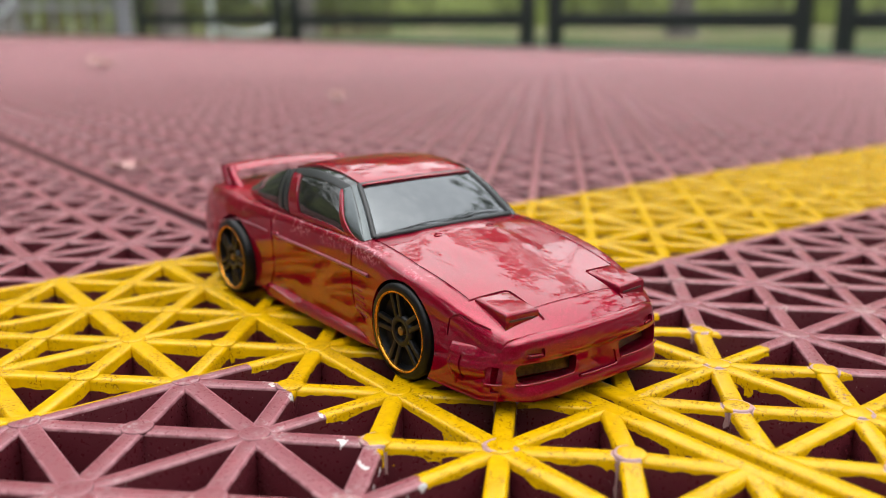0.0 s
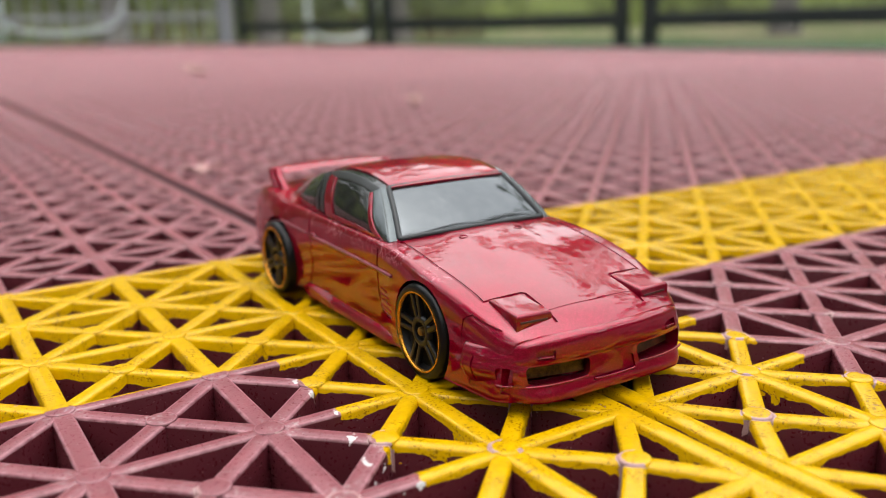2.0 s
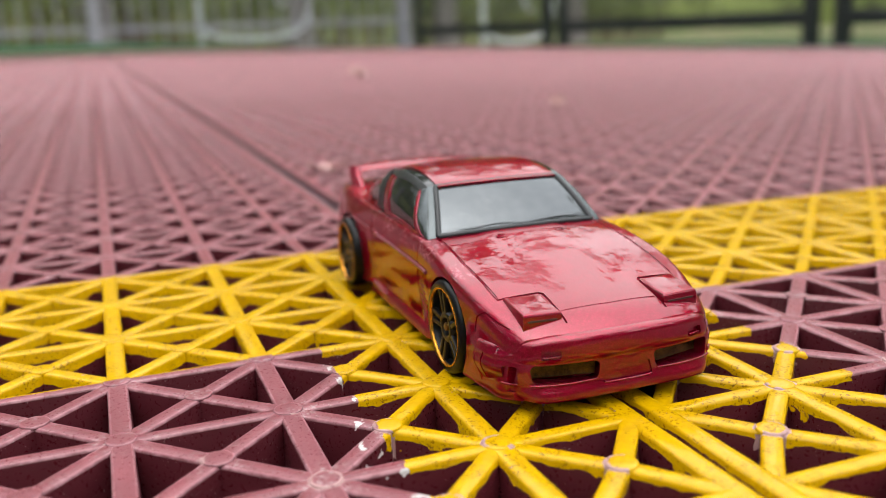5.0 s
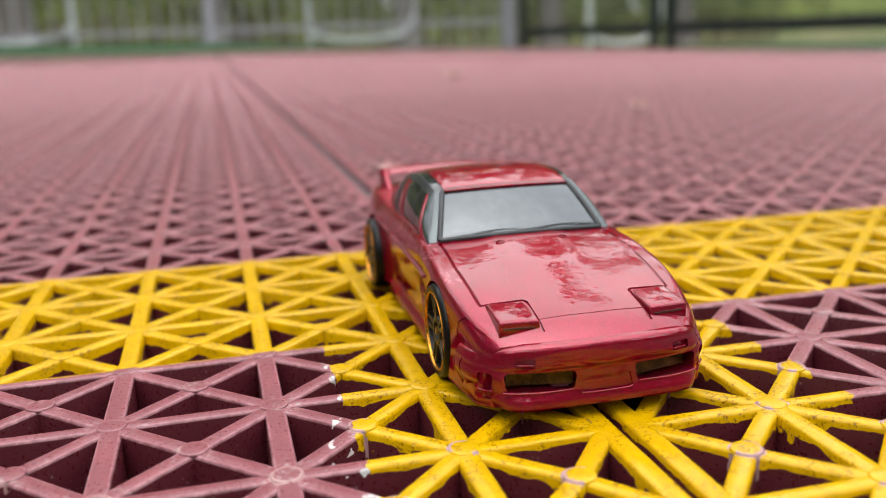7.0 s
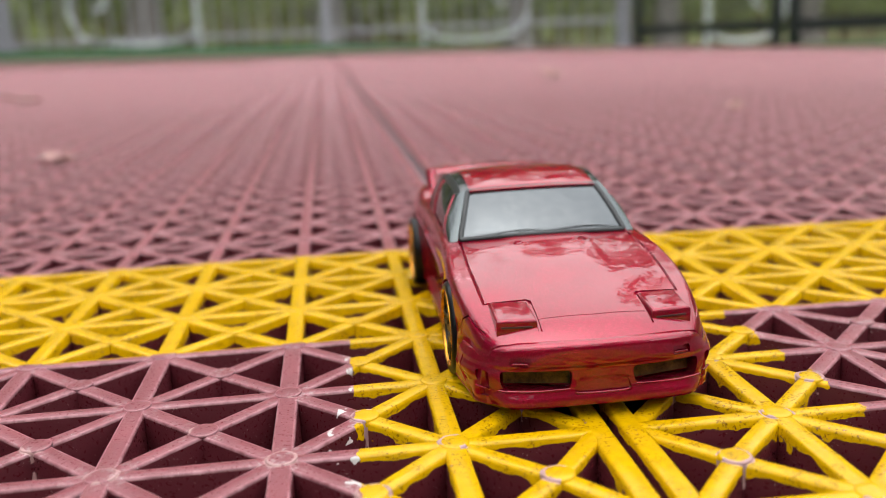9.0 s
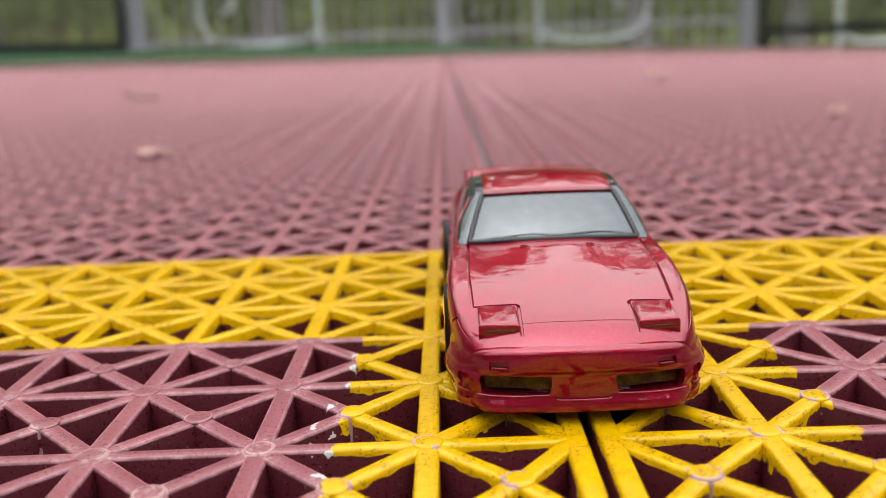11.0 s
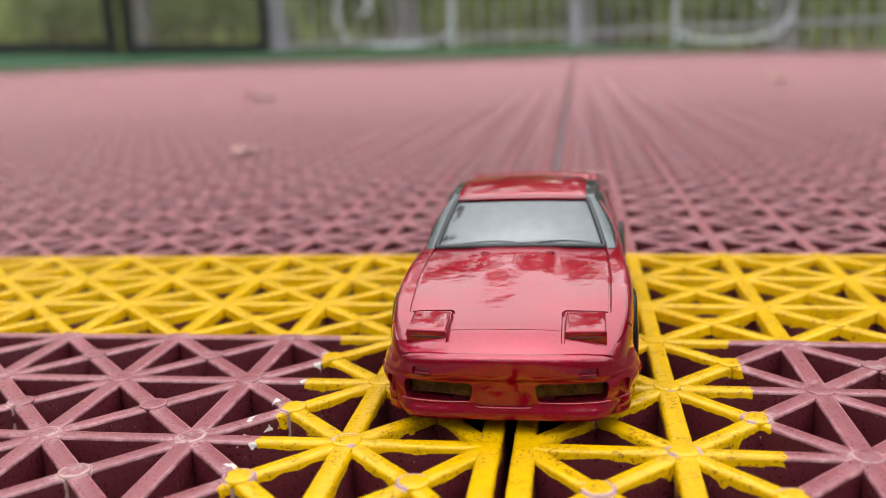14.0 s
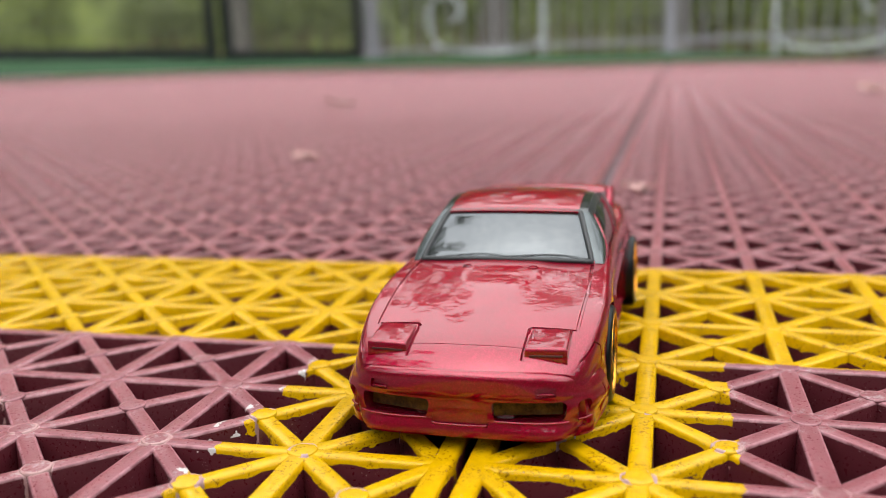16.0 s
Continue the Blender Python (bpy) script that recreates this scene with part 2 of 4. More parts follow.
M_TINT = tinted()
M_PILLAR = simple("glossy_grey_plastic", (0.085, 0.097, 0.100), 0.22, metal=0.75, var=0.15, spec=0.5)
M_TRIM = simple("gloss_black_trim", (0.022, 0.024, 0.025), 0.3, var=0.2, spec=0.3)
M_TYRE = simple("black_wheel_plastic", (0.0045, 0.0045, 0.005), 0.30, spec=0.18, var=0.25, scale=900, bump=0.08)
M_SPOKE = simple("black_spoke_plastic", (0.007, 0.007, 0.008), 0.34, var=0.2, scale=900, spec=0.28)
M_GOLD = simple("gold_foil_ring", (0.62, 0.27, 0.03), 0.24, metal=0.85, var=0.3, scale=1800)
M_CAP = simple("dull_brass", (0.22, 0.13, 0.04), 0.35, metal=0.7)
M_MESH = simple("brown_gold_grille_print", (0.062, 0.038, 0.009), 0.35, metal=0.7, var=0.95, scale=9000, bump=0.5)
M_WORN = simple("rubbed_red_paint", (0.34, 0.09, 0.13), 0.3, metal=0.6, var=0.35, scale=1500)
M_SEAM = simple("dark_panel_gap", (0.045, 0.004, 0.008), 0.5)
M_CHASSIS = simple("black_base_plate", (0.012, 0.012, 0.012), 0.55)
M_GREY = simple("lavender_grey_paint", (0.27, 0.26, 0.29), 0.5, scale=30)
M_BLACK = simple("black_steel", (0.012, 0.014, 0.016), 0.45, scale=30)
M_WHITE = simple("white_painted_iron", (0.55, 0.57, 0.59), 0.45, scale=30)
M_BARK = simple("grey_bark", (0.15, 0.135, 0.125), 0.85, scale=12, var=0.4, bump=0.8)
M_LEAF = simple("leaf_green", (0.05, 0.10, 0.022), 0.55, scale=5.0, var=0.75)
M_HEDGE = simple("hedge_leaf", (0.150, 0.180, 0.055), 0.6, scale=7.0, var=0.85)
M_JOINT = simple("dusty_joint_strip", (0.100, 0.058, 0.066), 0.8, scale=60, var=0.3, bump=0.3)
M_TWIG = simple("brown_twigs", (0.13, 0.085, 0.055), 0.85, scale=15, var=0.5)
M_KERB = simple("pale_concrete", (0.22, 0.235, 0.24), 0.8, scale=20, var=0.2, bump=0.4)
M_DRY = simple("dry_leaf", (0.36, 0.19, 0.17), 0.6, scale=60, var=0.25)
M_SCREEN = simple("grey_green_screen", (0.17, 0.18, 0.14), 0.7, scale=4, var=0.35)


# ---------------------------------------------------------------- small builders
def mesh_from(name, bm, material, smooth=None):
    me = bpy.data.meshes.new(name)
    bm.normal_update()
    bm.to_mesh(me)
    bm.free()
    me.materials.append(material)
    if smooth is not None:
        me.shade_smooth()
        me.set_sharp_from_angle(angle=radians(smooth))
    return me


def part(name, bm, material, parent=None, label="", smooth=None):
    ob = new(name, mesh_from(name, bm, material, smooth))
    ob.parent = parent
    if label:
        tagged(ob, label)
    return ob


def box(bm, x0, x1, y0, y1, z0, z1, bevel=0.0, m=None):
    made = bmesh.ops.create_cube(bm, size=1.0)["verts"]
    bmesh.ops.scale(bm, vec=(x1 - x0, y1 - y0, z1 - z0), verts=made)
    bmesh.ops.translate(bm, vec=((x0 + x1) / 2, (y0 + y1) / 2, (z0 + z1) / 2), verts=made)
    if m is not None:
        bmesh.ops.transform(bm, matrix=m, verts=made)
    if bevel:
        edges = list({e for v in made for e in v.link_edges})
        bmesh.ops.bevel(bm, geom=edges, offset=bevel, segments=2, profile=0.5, affect="EDGES", clamp_overlap=True)
    return bm


def lathe(bm, profile, seg=32, axis="x"):
    """A ring of quads for a profile of (along the axis, radius)."""
    rings = []
    for h, r in profile:
        ring = []
        for k in range(seg):
            a = 2 * math.pi * k / seg
            c, s = r * math.cos(a), r * math.sin(a)
            ring.append(bm.verts.new((h, c, s) if axis == "x" else (c, s, h)))
        rings.append(ring)
    for p, q in zip(rings, rings[1:]):
        for k in range(seg):
            bm.faces.new((p[k], p[(k + 1) % seg], q[(k + 1) % seg], q[k]))
    return rings


def grid(bm, rows, close=False):
    """Quads through rows of points."""
    vs = [[bm.verts.new(p) for p in row] for row in rows]
    for a, b in zip(vs, vs[1:]):
        n = len(a)
        for k in range(n if close else n - 1):
            bm.faces.new((a[k], a[(k + 1) % n], b[(k + 1) % n], b[k]))
    return vs


def tube(bm, pts, r, seg=8, cap=True):
    """A round bar along points."""
    pts = [Vector(p) for p in pts]
    rows = []
    for i, p in enumerate(pts):
        d = (pts[min(i + 1, len(pts) - 1)] - pts[max(i - 1, 0)]).normalized()
        u = d.orthogonal().normalized() if i == 0 else (u - d * u.dot(d)).normalized()
        v = d.cross(u)
        rad = r[i] if isinstance(r, (list, tuple)) else r
        rows.append([p + rad * (math.cos(2 * math.pi * k / seg) * u + math.sin(2 * math.pi * k / seg) * v) for k in range(seg)])
    vs = grid(bm, rows, True)
    if cap:
        bm.faces.new(vs[0][::-1])
        bm.faces.new(vs[-1])
    return bm


def empty(name, m=None, **tags):
    ob = new(name)
    if m is not None:
        ob.matrix_world = m
    return tagged(ob, **tags)


# ---------------------------------------------------------------- ground
def fall(x):
    """The court is laid to a slight fall across its width."""
    if x > 0:
        return -0.033 * (math.sqrt(x * x + 0.16) - 0.4)
    over = max(0.0, -x - 14 * PITCH)
    return 0.021 * (math.sqrt(over * over + 0.09) - 0.3)


def sag(y):
    """It also falls a little towards the far end."""
    return -0.0033 * (math.sqrt(max(0.0, y - 0.35) ** 2 + 0.09) - 0.3)


def ease(a, b, v):
    t = max(0.0, min(1.0, (v - a) / (b - a)))
    return t * t * (3 - 2 * t)


def land(x, y):
    """Height of the ground round the court: it climbs a little to one side."""
    x, y = max(-6, min(6, x)), min(y, 16)
    rise = max(ease(2.95, 3.5, -x), ease(7.4, 8.8, y) * (1 - ease(-0.5, 2.5, x)))
    return fall(x) + sag(y) - 0.018 + 0.10 * rise


def spread(lo, hi, n, bend=2.2):
    """Steps that lie closer together round zero."""
    return [math.copysign(abs(k) ** bend, k) * (hi if k > 0 else -lo) for k in [-1 + 2 * i / n for i in range(n + 1)]]


def build_ground():
    bm = bmesh.new()
    xs, ys = spread(-300, 300, 110, 3.4), spread(-300, 300, 110, 3.4)
    grid(bm, [[(x, y, land(x, y)) for x in xs] for y in ys])
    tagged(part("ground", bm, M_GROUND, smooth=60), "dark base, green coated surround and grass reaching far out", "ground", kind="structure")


build_ground()


def build_kerb():
    """Pale concrete edging along the nearer part of the court's two sides."""
    k = empty("kerb", label="pale grey concrete edging along the side of the court", category="kerb", kind="structure")
    n = 9
    for a, b in (((2.9, 3.7), (2.9, -0.4)), ((-2.9, -0.4), (-2.9, 3.7))):
        for i in range(n):
            p, q = (Vector(a).lerp(Vector(b), (i + f) / n) for f in (0.004, 0.996))
            d = (q - p).normalized()
            out = Vector((-d.y, d.x)) * 0.05
            bm = bmesh.new()
            vs = []
            for z in (-0.03, 0.006):
                vs.append([bm.verts.new((*c, fall(c.x) + sag(c.y) + z)) for c in (p, q, q + out, p + out)])
            bm.faces.new(vs[1])
            for j in range(4):
                bm.faces.new((vs[0][j], vs[0][(j + 1) % 4], vs[1][(j + 1) % 4], vs[1][j]))
            bmesh.ops.recalc_face_normals(bm, faces=bm.faces)
            part("kerb_stone", bm, M_KERB, k)


build_kerb()

TILE = 14 * PITCH
# ROW_LO ends the court unseen behind the camera, to darken bumper reflections
COLS, ROW_LO, ROW_HI = 7, -2, 13
Y_BASE = 5 * PITCH


def build_far_court():
    """The tiled surface beyond the stretch of open ribs."""
    bm = bmesh.new()
    x0, x1, y0, y1 = -COLS * TILE, COLS * TILE, Y_BASE + ROW_LO * TILE, Y_BASE + ROW_HI * TILE
    X0, X1, Y0, Y1 = -2.9, 2.9, Y_BASE + ROW_LO * TILE, 7.4
    def patch(a, b, c, d, nx, ny):
        grid(bm, [[(a + (b - a) * i / nx, c + (d - c) * j / ny, fall(a + (b - a) * i / nx) + sag(c + (d - c) * j / ny) - 0.0006) for i in range(nx + 1)] for j in range(ny + 1)])
    patch(X0, x0, Y0, Y1, 12, 20)
    patch(x1, X1, Y0, Y1, 12, 20)
    patch(x0, -0.006, y1, Y1, 10, 12)
    patch(0.006, x1, y1, Y1, 10, 12)
    tagged(part("court_surface", bm, M_FAR, smooth=60), "maroon plastic sports court surface stretching to the fence", "court floor", kind="structure")


build_far_court()


def rib(bm, a, b, half, top, depth, bevel):
    """One rib of a tile, from a to b, flat on top with sloping flanks."""
    a, b = Vector((*a, 0)), Vector((*b, 0))
    d = (b - a).normalized()
    n = Vector((-d.y, d.x, 0))
    if bevel:
        prof = [(half + 0.00035, -depth), (half + 0.00002, top - 0.00040), (half - 0.00010, top - 0.00012), (half - 0.00036, top), (-half + 0.00036, top), (-half + 0.00010, top - 0.00012), (-half - 0.00002, top - 0.00040), (-half - 0.00035, -depth)]
    else:
        prof = [(half + 0.0003, -depth), (half, top - 0.00030), (half - 0.00030, top), (-half + 0.00030, top), (-half, top - 0.00030), (-half - 0.0003, -depth)]
    va = [bm.verts.new(a + n * o + Vector((0, 0, h))) for o, h in prof]
    vb = [bm.verts.new(b + n * o + Vector((0, 0, h))) for o, h in prof]
    for k in range(len(prof) - 1):
        bm.faces.new((va[k + 1], va[k], vb[k], vb[k + 1]))


def boss(bm, c, seg, fine):
    """The raised pin where ribs meet."""
    prof = [(-0.0002, 0.00166), (0.00002, 0.00162), (0.00009, 0.00155), (0.00013, 0.00142), (0.00015, 0.0008), (0.00015, 0.0)] if fine else [(-0.0008, 0.0016), (0.00004, 0.0016), (0.00016, 0.0014), (0.00016, 0.0)]
    rings = lathe(bm, prof[:-1], seg, "z")
    bm.faces.new(rings[-1])
    bmesh.ops.translate(bm, vec=(*c, 0), verts=[v for ring in rings for v in ring])


def tile_mesh(gap_left, gap_right, level, wide):
    """A square court tile: ribs along both ways and both diagonals. level 2: fine, 1: middle, 0: ribs alone."""
    bm = bmesh.new()
    n, p = 14, PITCH
    depth = 0.0168
    fine = level == 2
    eased = level > 0
    shift_l, shift_r = (0.0028 if wide else 0.00145) if gap_left else 0.0, (-0.0032 if wide else -0.00215) if gap_right else 0.0
    def node(i, j):
        return (i * p + (shift_l if i == 0 else 0) + (shift_r if i == n else 0), j * p)
    for i in range(n + 1):
        if i == n and not gap_right:
            continue
        rib(bm, node(i, 0), node(i, n), 0.00120, 0.0, depth, eased)
    for j in range(n):
        rib(bm, node(0, j), node(n, j), 0.00098, -0.00003, depth, eased)
    for i in range(n):
        for j in range(n):
            mid = ((i + 0.5) * p, (j + 0.5) * p)
            for q, drop in ((node(i, j), 0.00006), (node(i + 1, j + 1), 0.00006), (node(i + 1, j), 0.00009), (node(i, j + 1), 0.00009)):
                rib(bm, q, mid, 0.00108, -drop, depth, eased)
    if level:
        seg = 24 if fine else 8
        tmp = bmesh.new()
        boss(tmp, (0, 0), seg, fine)
        one = bpy.data.meshes.new("boss")
        tmp.to_mesh(one)
        tmp.free()
        co = np.empty(len(one.vertices) * 3)
        one.vertices.foreach_get("co", co)
        co = co.reshape(-1, 3)
        polys = [tuple(f.vertices) for f in one.polygons]
        bpy.data.meshes.remove(one)
        for i in range(n):
            for j in range(n):
                spots = [((i + 0.5) * p, (j + 0.5) * p)]
                if not (i == 0 and gap_left):
                    spots.append((i * p, j * p))
                for c in spots:
                    vs = [bm.verts.new((v[0] + c[0], v[1] + c[1], v[2])) for v in co]
                    for f in polys:
                        bm.faces.new([vs[k] for k in f])
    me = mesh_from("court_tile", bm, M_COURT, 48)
    return me


def build_tiles():
    floor = empty("court_floor", label="modular maroon plastic court tiles with a yellow painted line", category="court floor", kind="structure")
    y0 = Y_BASE + 0.012
    bm = bmesh.new()
    rows = []
    for k in range(41):
        y = y0 + (7.39 - y0) * (k / 40) ** 2
        rows.append([(-0.0031, y, sag(y) - 0.0105), (-0.0031, y, sag(y) - 0.0019), (0.0031, y, sag(y) - 0.0019), (0.0031, y, sag(y) - 0.0105)])
    grid(bm, rows)
    part("joint_strip", bm, M_JOINT, floor, "dusty grey strip in the wide joint")
    cache = {}
    for c in range(-COLS, COLS):
        for r in range(ROW_LO, ROW_HI):
            near = c in (-1, 0) and r in (-1, 0)
            level = 2 if near else 1 if r < 2 and -3 <= c < 3 else 0
            key = (c == 0, c == -1, level, r >= 0 and c in (-1, 0))
            if key not in cache:
                cache[key] = tile_mesh(*key)
            ob = new("court_tile", cache[key])
            ob.parent = floor
            y = Y_BASE + r * TILE
            slope = math.degrees(math.atan2(fall(c * TILE) - fall((c + 1) * TILE), TILE))
            tip = math.degrees(math.atan2(sag(y + TILE) - sag(y), TILE))
            ob.matrix_basis = pose(c * TILE, y, fall(c * TILE) + sag(y), tip, slope, 0)


# ---------------------------------------------------------------- the toy car (millimetres, nose at y = 0)
MM = 0.001
CAR = empty("toy_car", pose(-0.00080, 0.0025, 0.0, 0, 0, -0.4), label="small metallic red die-cast toy sports coupe standing on the court tiles", category="toy car")


def mm(bm):
    bmesh.ops.scale(bm, vec=(MM, MM, MM), verts=bm.verts)
    return bm


def table(y, keys):
    """Smooth values along the car: keys are (y, value)."""
    ys, vs = [k[0] for k in keys], [k[1] for k in keys]
    if y <= ys[0]:
        return vs[0]
    if y >= ys[-1]:
        return vs[-1]
    i = max(k for k in range(len(ys)) if ys[k] <= y)
    n = len(ys)
    def slope(k):
        if k == 0 or k == n - 1:
            return (vs[min(k + 1, n - 1)] - vs[max(k - 1, 0)]) / (ys[min(k + 1, n - 1)] - ys[max(k - 1, 0)])
        a, b = (vs[k] - vs[k - 1]) / (ys[k] - ys[k - 1]), (vs[k + 1] - vs[k]) / (ys[k + 1] - ys[k])
        return 0.0 if a * b <= 0 else 2 * a * b / (a + b)
    h = ys[i + 1] - ys[i]
    t = (y - ys[i]) / h
    return (2 * t ** 3 - 3 * t * t + 1) * vs[i] + (t ** 3 - 2 * t * t + t) * h * slope(i) + (3 * t * t - 2 * t ** 3) * vs[i + 1] + (t ** 3 - t * t) * h * slope(i + 1)


BOTTOM = [(0, 1.7), (1, 1.35), (4, 1.2), (12, 1.4), (30, 1.6), (60, 1.7), (67, 2.2), (71, 3.0), (74, 4.2)]
LOW = [(0, 11.4), (0.8, 12.4), (2.5, 13.4), (5, 13.6), (10, 14.2), (17.6, 14.85), (24, 13.9), (30, 13.0), (46, 12.9), (54, 13.4), (62, 14.7), (68, 14.1), (72, 13.1), (74, 12.2)]
MID = [(0, 11.2), (0.8, 12.1), (2.5, 13.0), (5, 13.4), (10, 14.0), (17.6, 14.6), (24, 14.1), (30, 13.7), (46, 13.6), (54, 13.8), (62, 14.5), (68, 14.0), (72, 13.0), (74, 12.2)]
SHOULDER = [(0, 10.6), (0.8, 11.3), (2.5, 12.1), (5, 12.65), (10, 13.4), (17.6, 13.85), (26, 13.6), (46, 13.1), (60, 12.9), (68, 12.5), (72, 11.8), (74, 11.1)]
SHOULDER_Z = [(0, 7.6), (1, 8.1), (2.5, 8.7), (5, 9.45), (9, 10.6), (13, 11.65), (17.6, 12.5), (22, 13.15), (27, 13.5), (34, 13.8), (58, 13.9), (68, 14.5), (72, 14.2), (74, 13.2)]
TOP_Z = [(0, 8.0), (0.6, 8.45), (1.6, 9.22), (2.8, 9.92), (4.4, 10.45), (9, 11.5), (14, 12.5), (20, 13.6), (26, 14.5), (32, 14.7), (58, 14.5), (66, 15.2), (70, 15.4), (73, 14.7), (74, 13.7)]


def section(y):
    """Half of the body's outline across, from the keel up to the top's middle."""
    zb, wl, wm, ws, zs, zt = (table(y, k) for k in (BOTTOM, LOW, MID, SHOULDER, SHOULDER_Z, TOP_Z))
    zm = zb + 0.62 * (zs - zb)
    ctrl = [(0, zb), (wl * 0.55, zb), (wl - 0.7, zb), (wl - 0.15, zb + 0.35), (wl, zb + 1.2), ((wl + wm) / 2 + 0.08, (zb + zm) / 2 + 0.4), (wm, zm), (wm * 0.55 + ws * 0.45 + 0.18, zm * 0.42 + zs * 0.58),
            (ws, zs), (ws - 1.25, zs + 0.32 * (zt - zs) + 0.12), (ws * 0.62, zt - 0.26 * max(0.3, zt - zs)), (ws * 0.3, zt - 0.06), (0, zt)]
    out = []
    n = len(ctrl)
    for k in range(n - 1):
        p0, p1, p2, p3 = (Vector(ctrl[max(0, min(n - 1, k + d))]) for d in (-1, 0, 1, 2))
        if k == 0:
            p0 = Vector((-p2.x, p2.y))
        if k == n - 2:
            p3 = Vector((-p1.x, p1.y))
        steps = 4
        for s in range(steps):
            t = s / steps
            out.append(0.5 * ((2 * p1) + (p2 - p0) * t + (2 * p0 - 5 * p1 + 4 * p2 - p3) * t * t + (3 * p1 - p0 - 3 * p2 + p3) * t ** 3))
    out.append(Vector(ctrl[-1]))
    return out


def sweep(x, y):
    """How far the nose and tail curve back at the sides."""
    front = max(0.0, 1 - y / 16.0) ** 2
    rear = max(0.0, 1 - (74 - y) / 12.0) ** 2
    return 0.0165 * x * x * front - 0.010 * x * x * rear


def tail(y):
    """The long rear overhang."""
    return y + 0.042 * max(0.0, y - 64.0) ** 2


def body_mesh():
    bm = bmesh.new()
    ys = [0.75, 0.85, 1.0, 1.3, 1.8, 2.4] + [3 + 0.75 * k for k in range(94)] + [73.2, 73.6, 73.9, 74.0]
    rows = []
    for y in ys:
        half = section(y)
        for p in half[len(half) // 2:]:
            p.y += 0.17 * (1 - ease(4.6, 5.9, p.x)) * ease(10, 19, y) * (1 - ease(30, 34, y))
        ring = [(p.x, tail(y) + sweep(p.x, y), p.y) for p in half] + [(-p.x, tail(y) + sweep(p.x, y), p.y) for p in half[-2:0:-1]]
        rows.append(ring)
    def cap(ring, bulge):
        zs = [p[2] for p in ring]
        mid = (min(zs) + max(zs)) / 2
        made = []
        for f in (0.8, 0.55, 0.3, 0.08):
            made.append([(p[0], p[1] + bulge * (1 - f), mid + (p[2] - mid) * f) for p in ring])
        return made
    rows = cap(rows[0], -0.25)[::-1] + rows + cap(rows[-1], 0.2)
    vs = grid(bm, rows, True)
    for ring in (vs[0], vs[-1]):
        bm.faces.new(ring if ring is vs[-1] else ring[::-1])
    bmesh.ops.recalc_face_normals(bm, faces=bm.faces)
    return bm


def cutter(bm):
    bmesh.ops.recalc_face_normals(bm, faces=bm.faces)
    return new("cutter", mesh_from("cutter", bm, M_RED))


def carve(ob, tools):
    """Cuts the tools out of ob and removes them."""
    for t in tools:
        mod = ob.modifiers.new("cut", "BOOLEAN")
        mod.operation, mod.solver, mod.object = "DIFFERENCE", "EXACT", t
    bpy.context.view_layer.update()
    done = bpy.data.meshes.new_from_object(ob.evaluated_get(bpy.context.evaluated_depsgraph_get()))
    ob.modifiers.clear()
    ob.data = done
    for t in tools:
        bpy.data.objects.remove(t)


FRONT_Y, REAR_Y, AXLE_Z, TYRE_R = 17.6, 61.9, 5.6, 5.6


def surface_tree(bm):
    from mathutils.bvhtree import BVHTree
    return BVHTree.FromBMesh(bm)


NOSE = [(0, 0.0), (4, 0.18), (7, 0.62), (9.6, 1.35), (11.2, 2.15), (12.4, 3.2), (13.5, 4.7), (14.2, 6.6), (14.5, 8.4)]


def nose_line(n=90):
    """The bumper's outline in plan, from one arch round to the other, with outward directions."""
    half = []
    for k in range(len(NOSE) - 1):
        p0, p1, p2, p3 = (Vector(NOSE[max(0, min(len(NOSE) - 1, k + d))]) for d in (-1, 0, 1, 2))
        if k == 0:
            p0 = Vector((-NOSE[1][0], NOSE[1][1]))
        for q in range(12):
            t = q / 12
            half.append(0.5 * ((2 * p1) + (p2 - p0) * t + (2 * p0 - 5 * p1 + 4 * p2 - p3) * t * t + (3 * p1 - p0 - 3 * p2 + p3) * t ** 3))
    half.append(Vector(NOSE[-1]))
    pts = [Vector((-p.x, p.y)) for p in half[:0:-1]] + half
    out = []
    for i, p in enumerate(pts):
        d = (pts[min(i + 1, len(pts) - 1)] - pts[max(i - 1, 0)]).normalized()
        out.append((p, Vector((d.y, -d.x))))
    return out


def bumper_top(x):
    return 8.53 - 0.0028 * min(abs(x), 9.0) ** 2 - 1.2 * max(0.0, (abs(x) - 9.0) / 5.3) ** 1.3


def lean(x):
    """How far the foot of the bumper stands out: less in the middle than towards the corners."""
    return 0.85 + 0.65 * ease(2.0, 11.0, abs(x))


def inset(x):
    """How far the face below the upper band is set back in the middle."""
    return 0.42 * (1 - ease(2.0, 11.0, abs(x)))


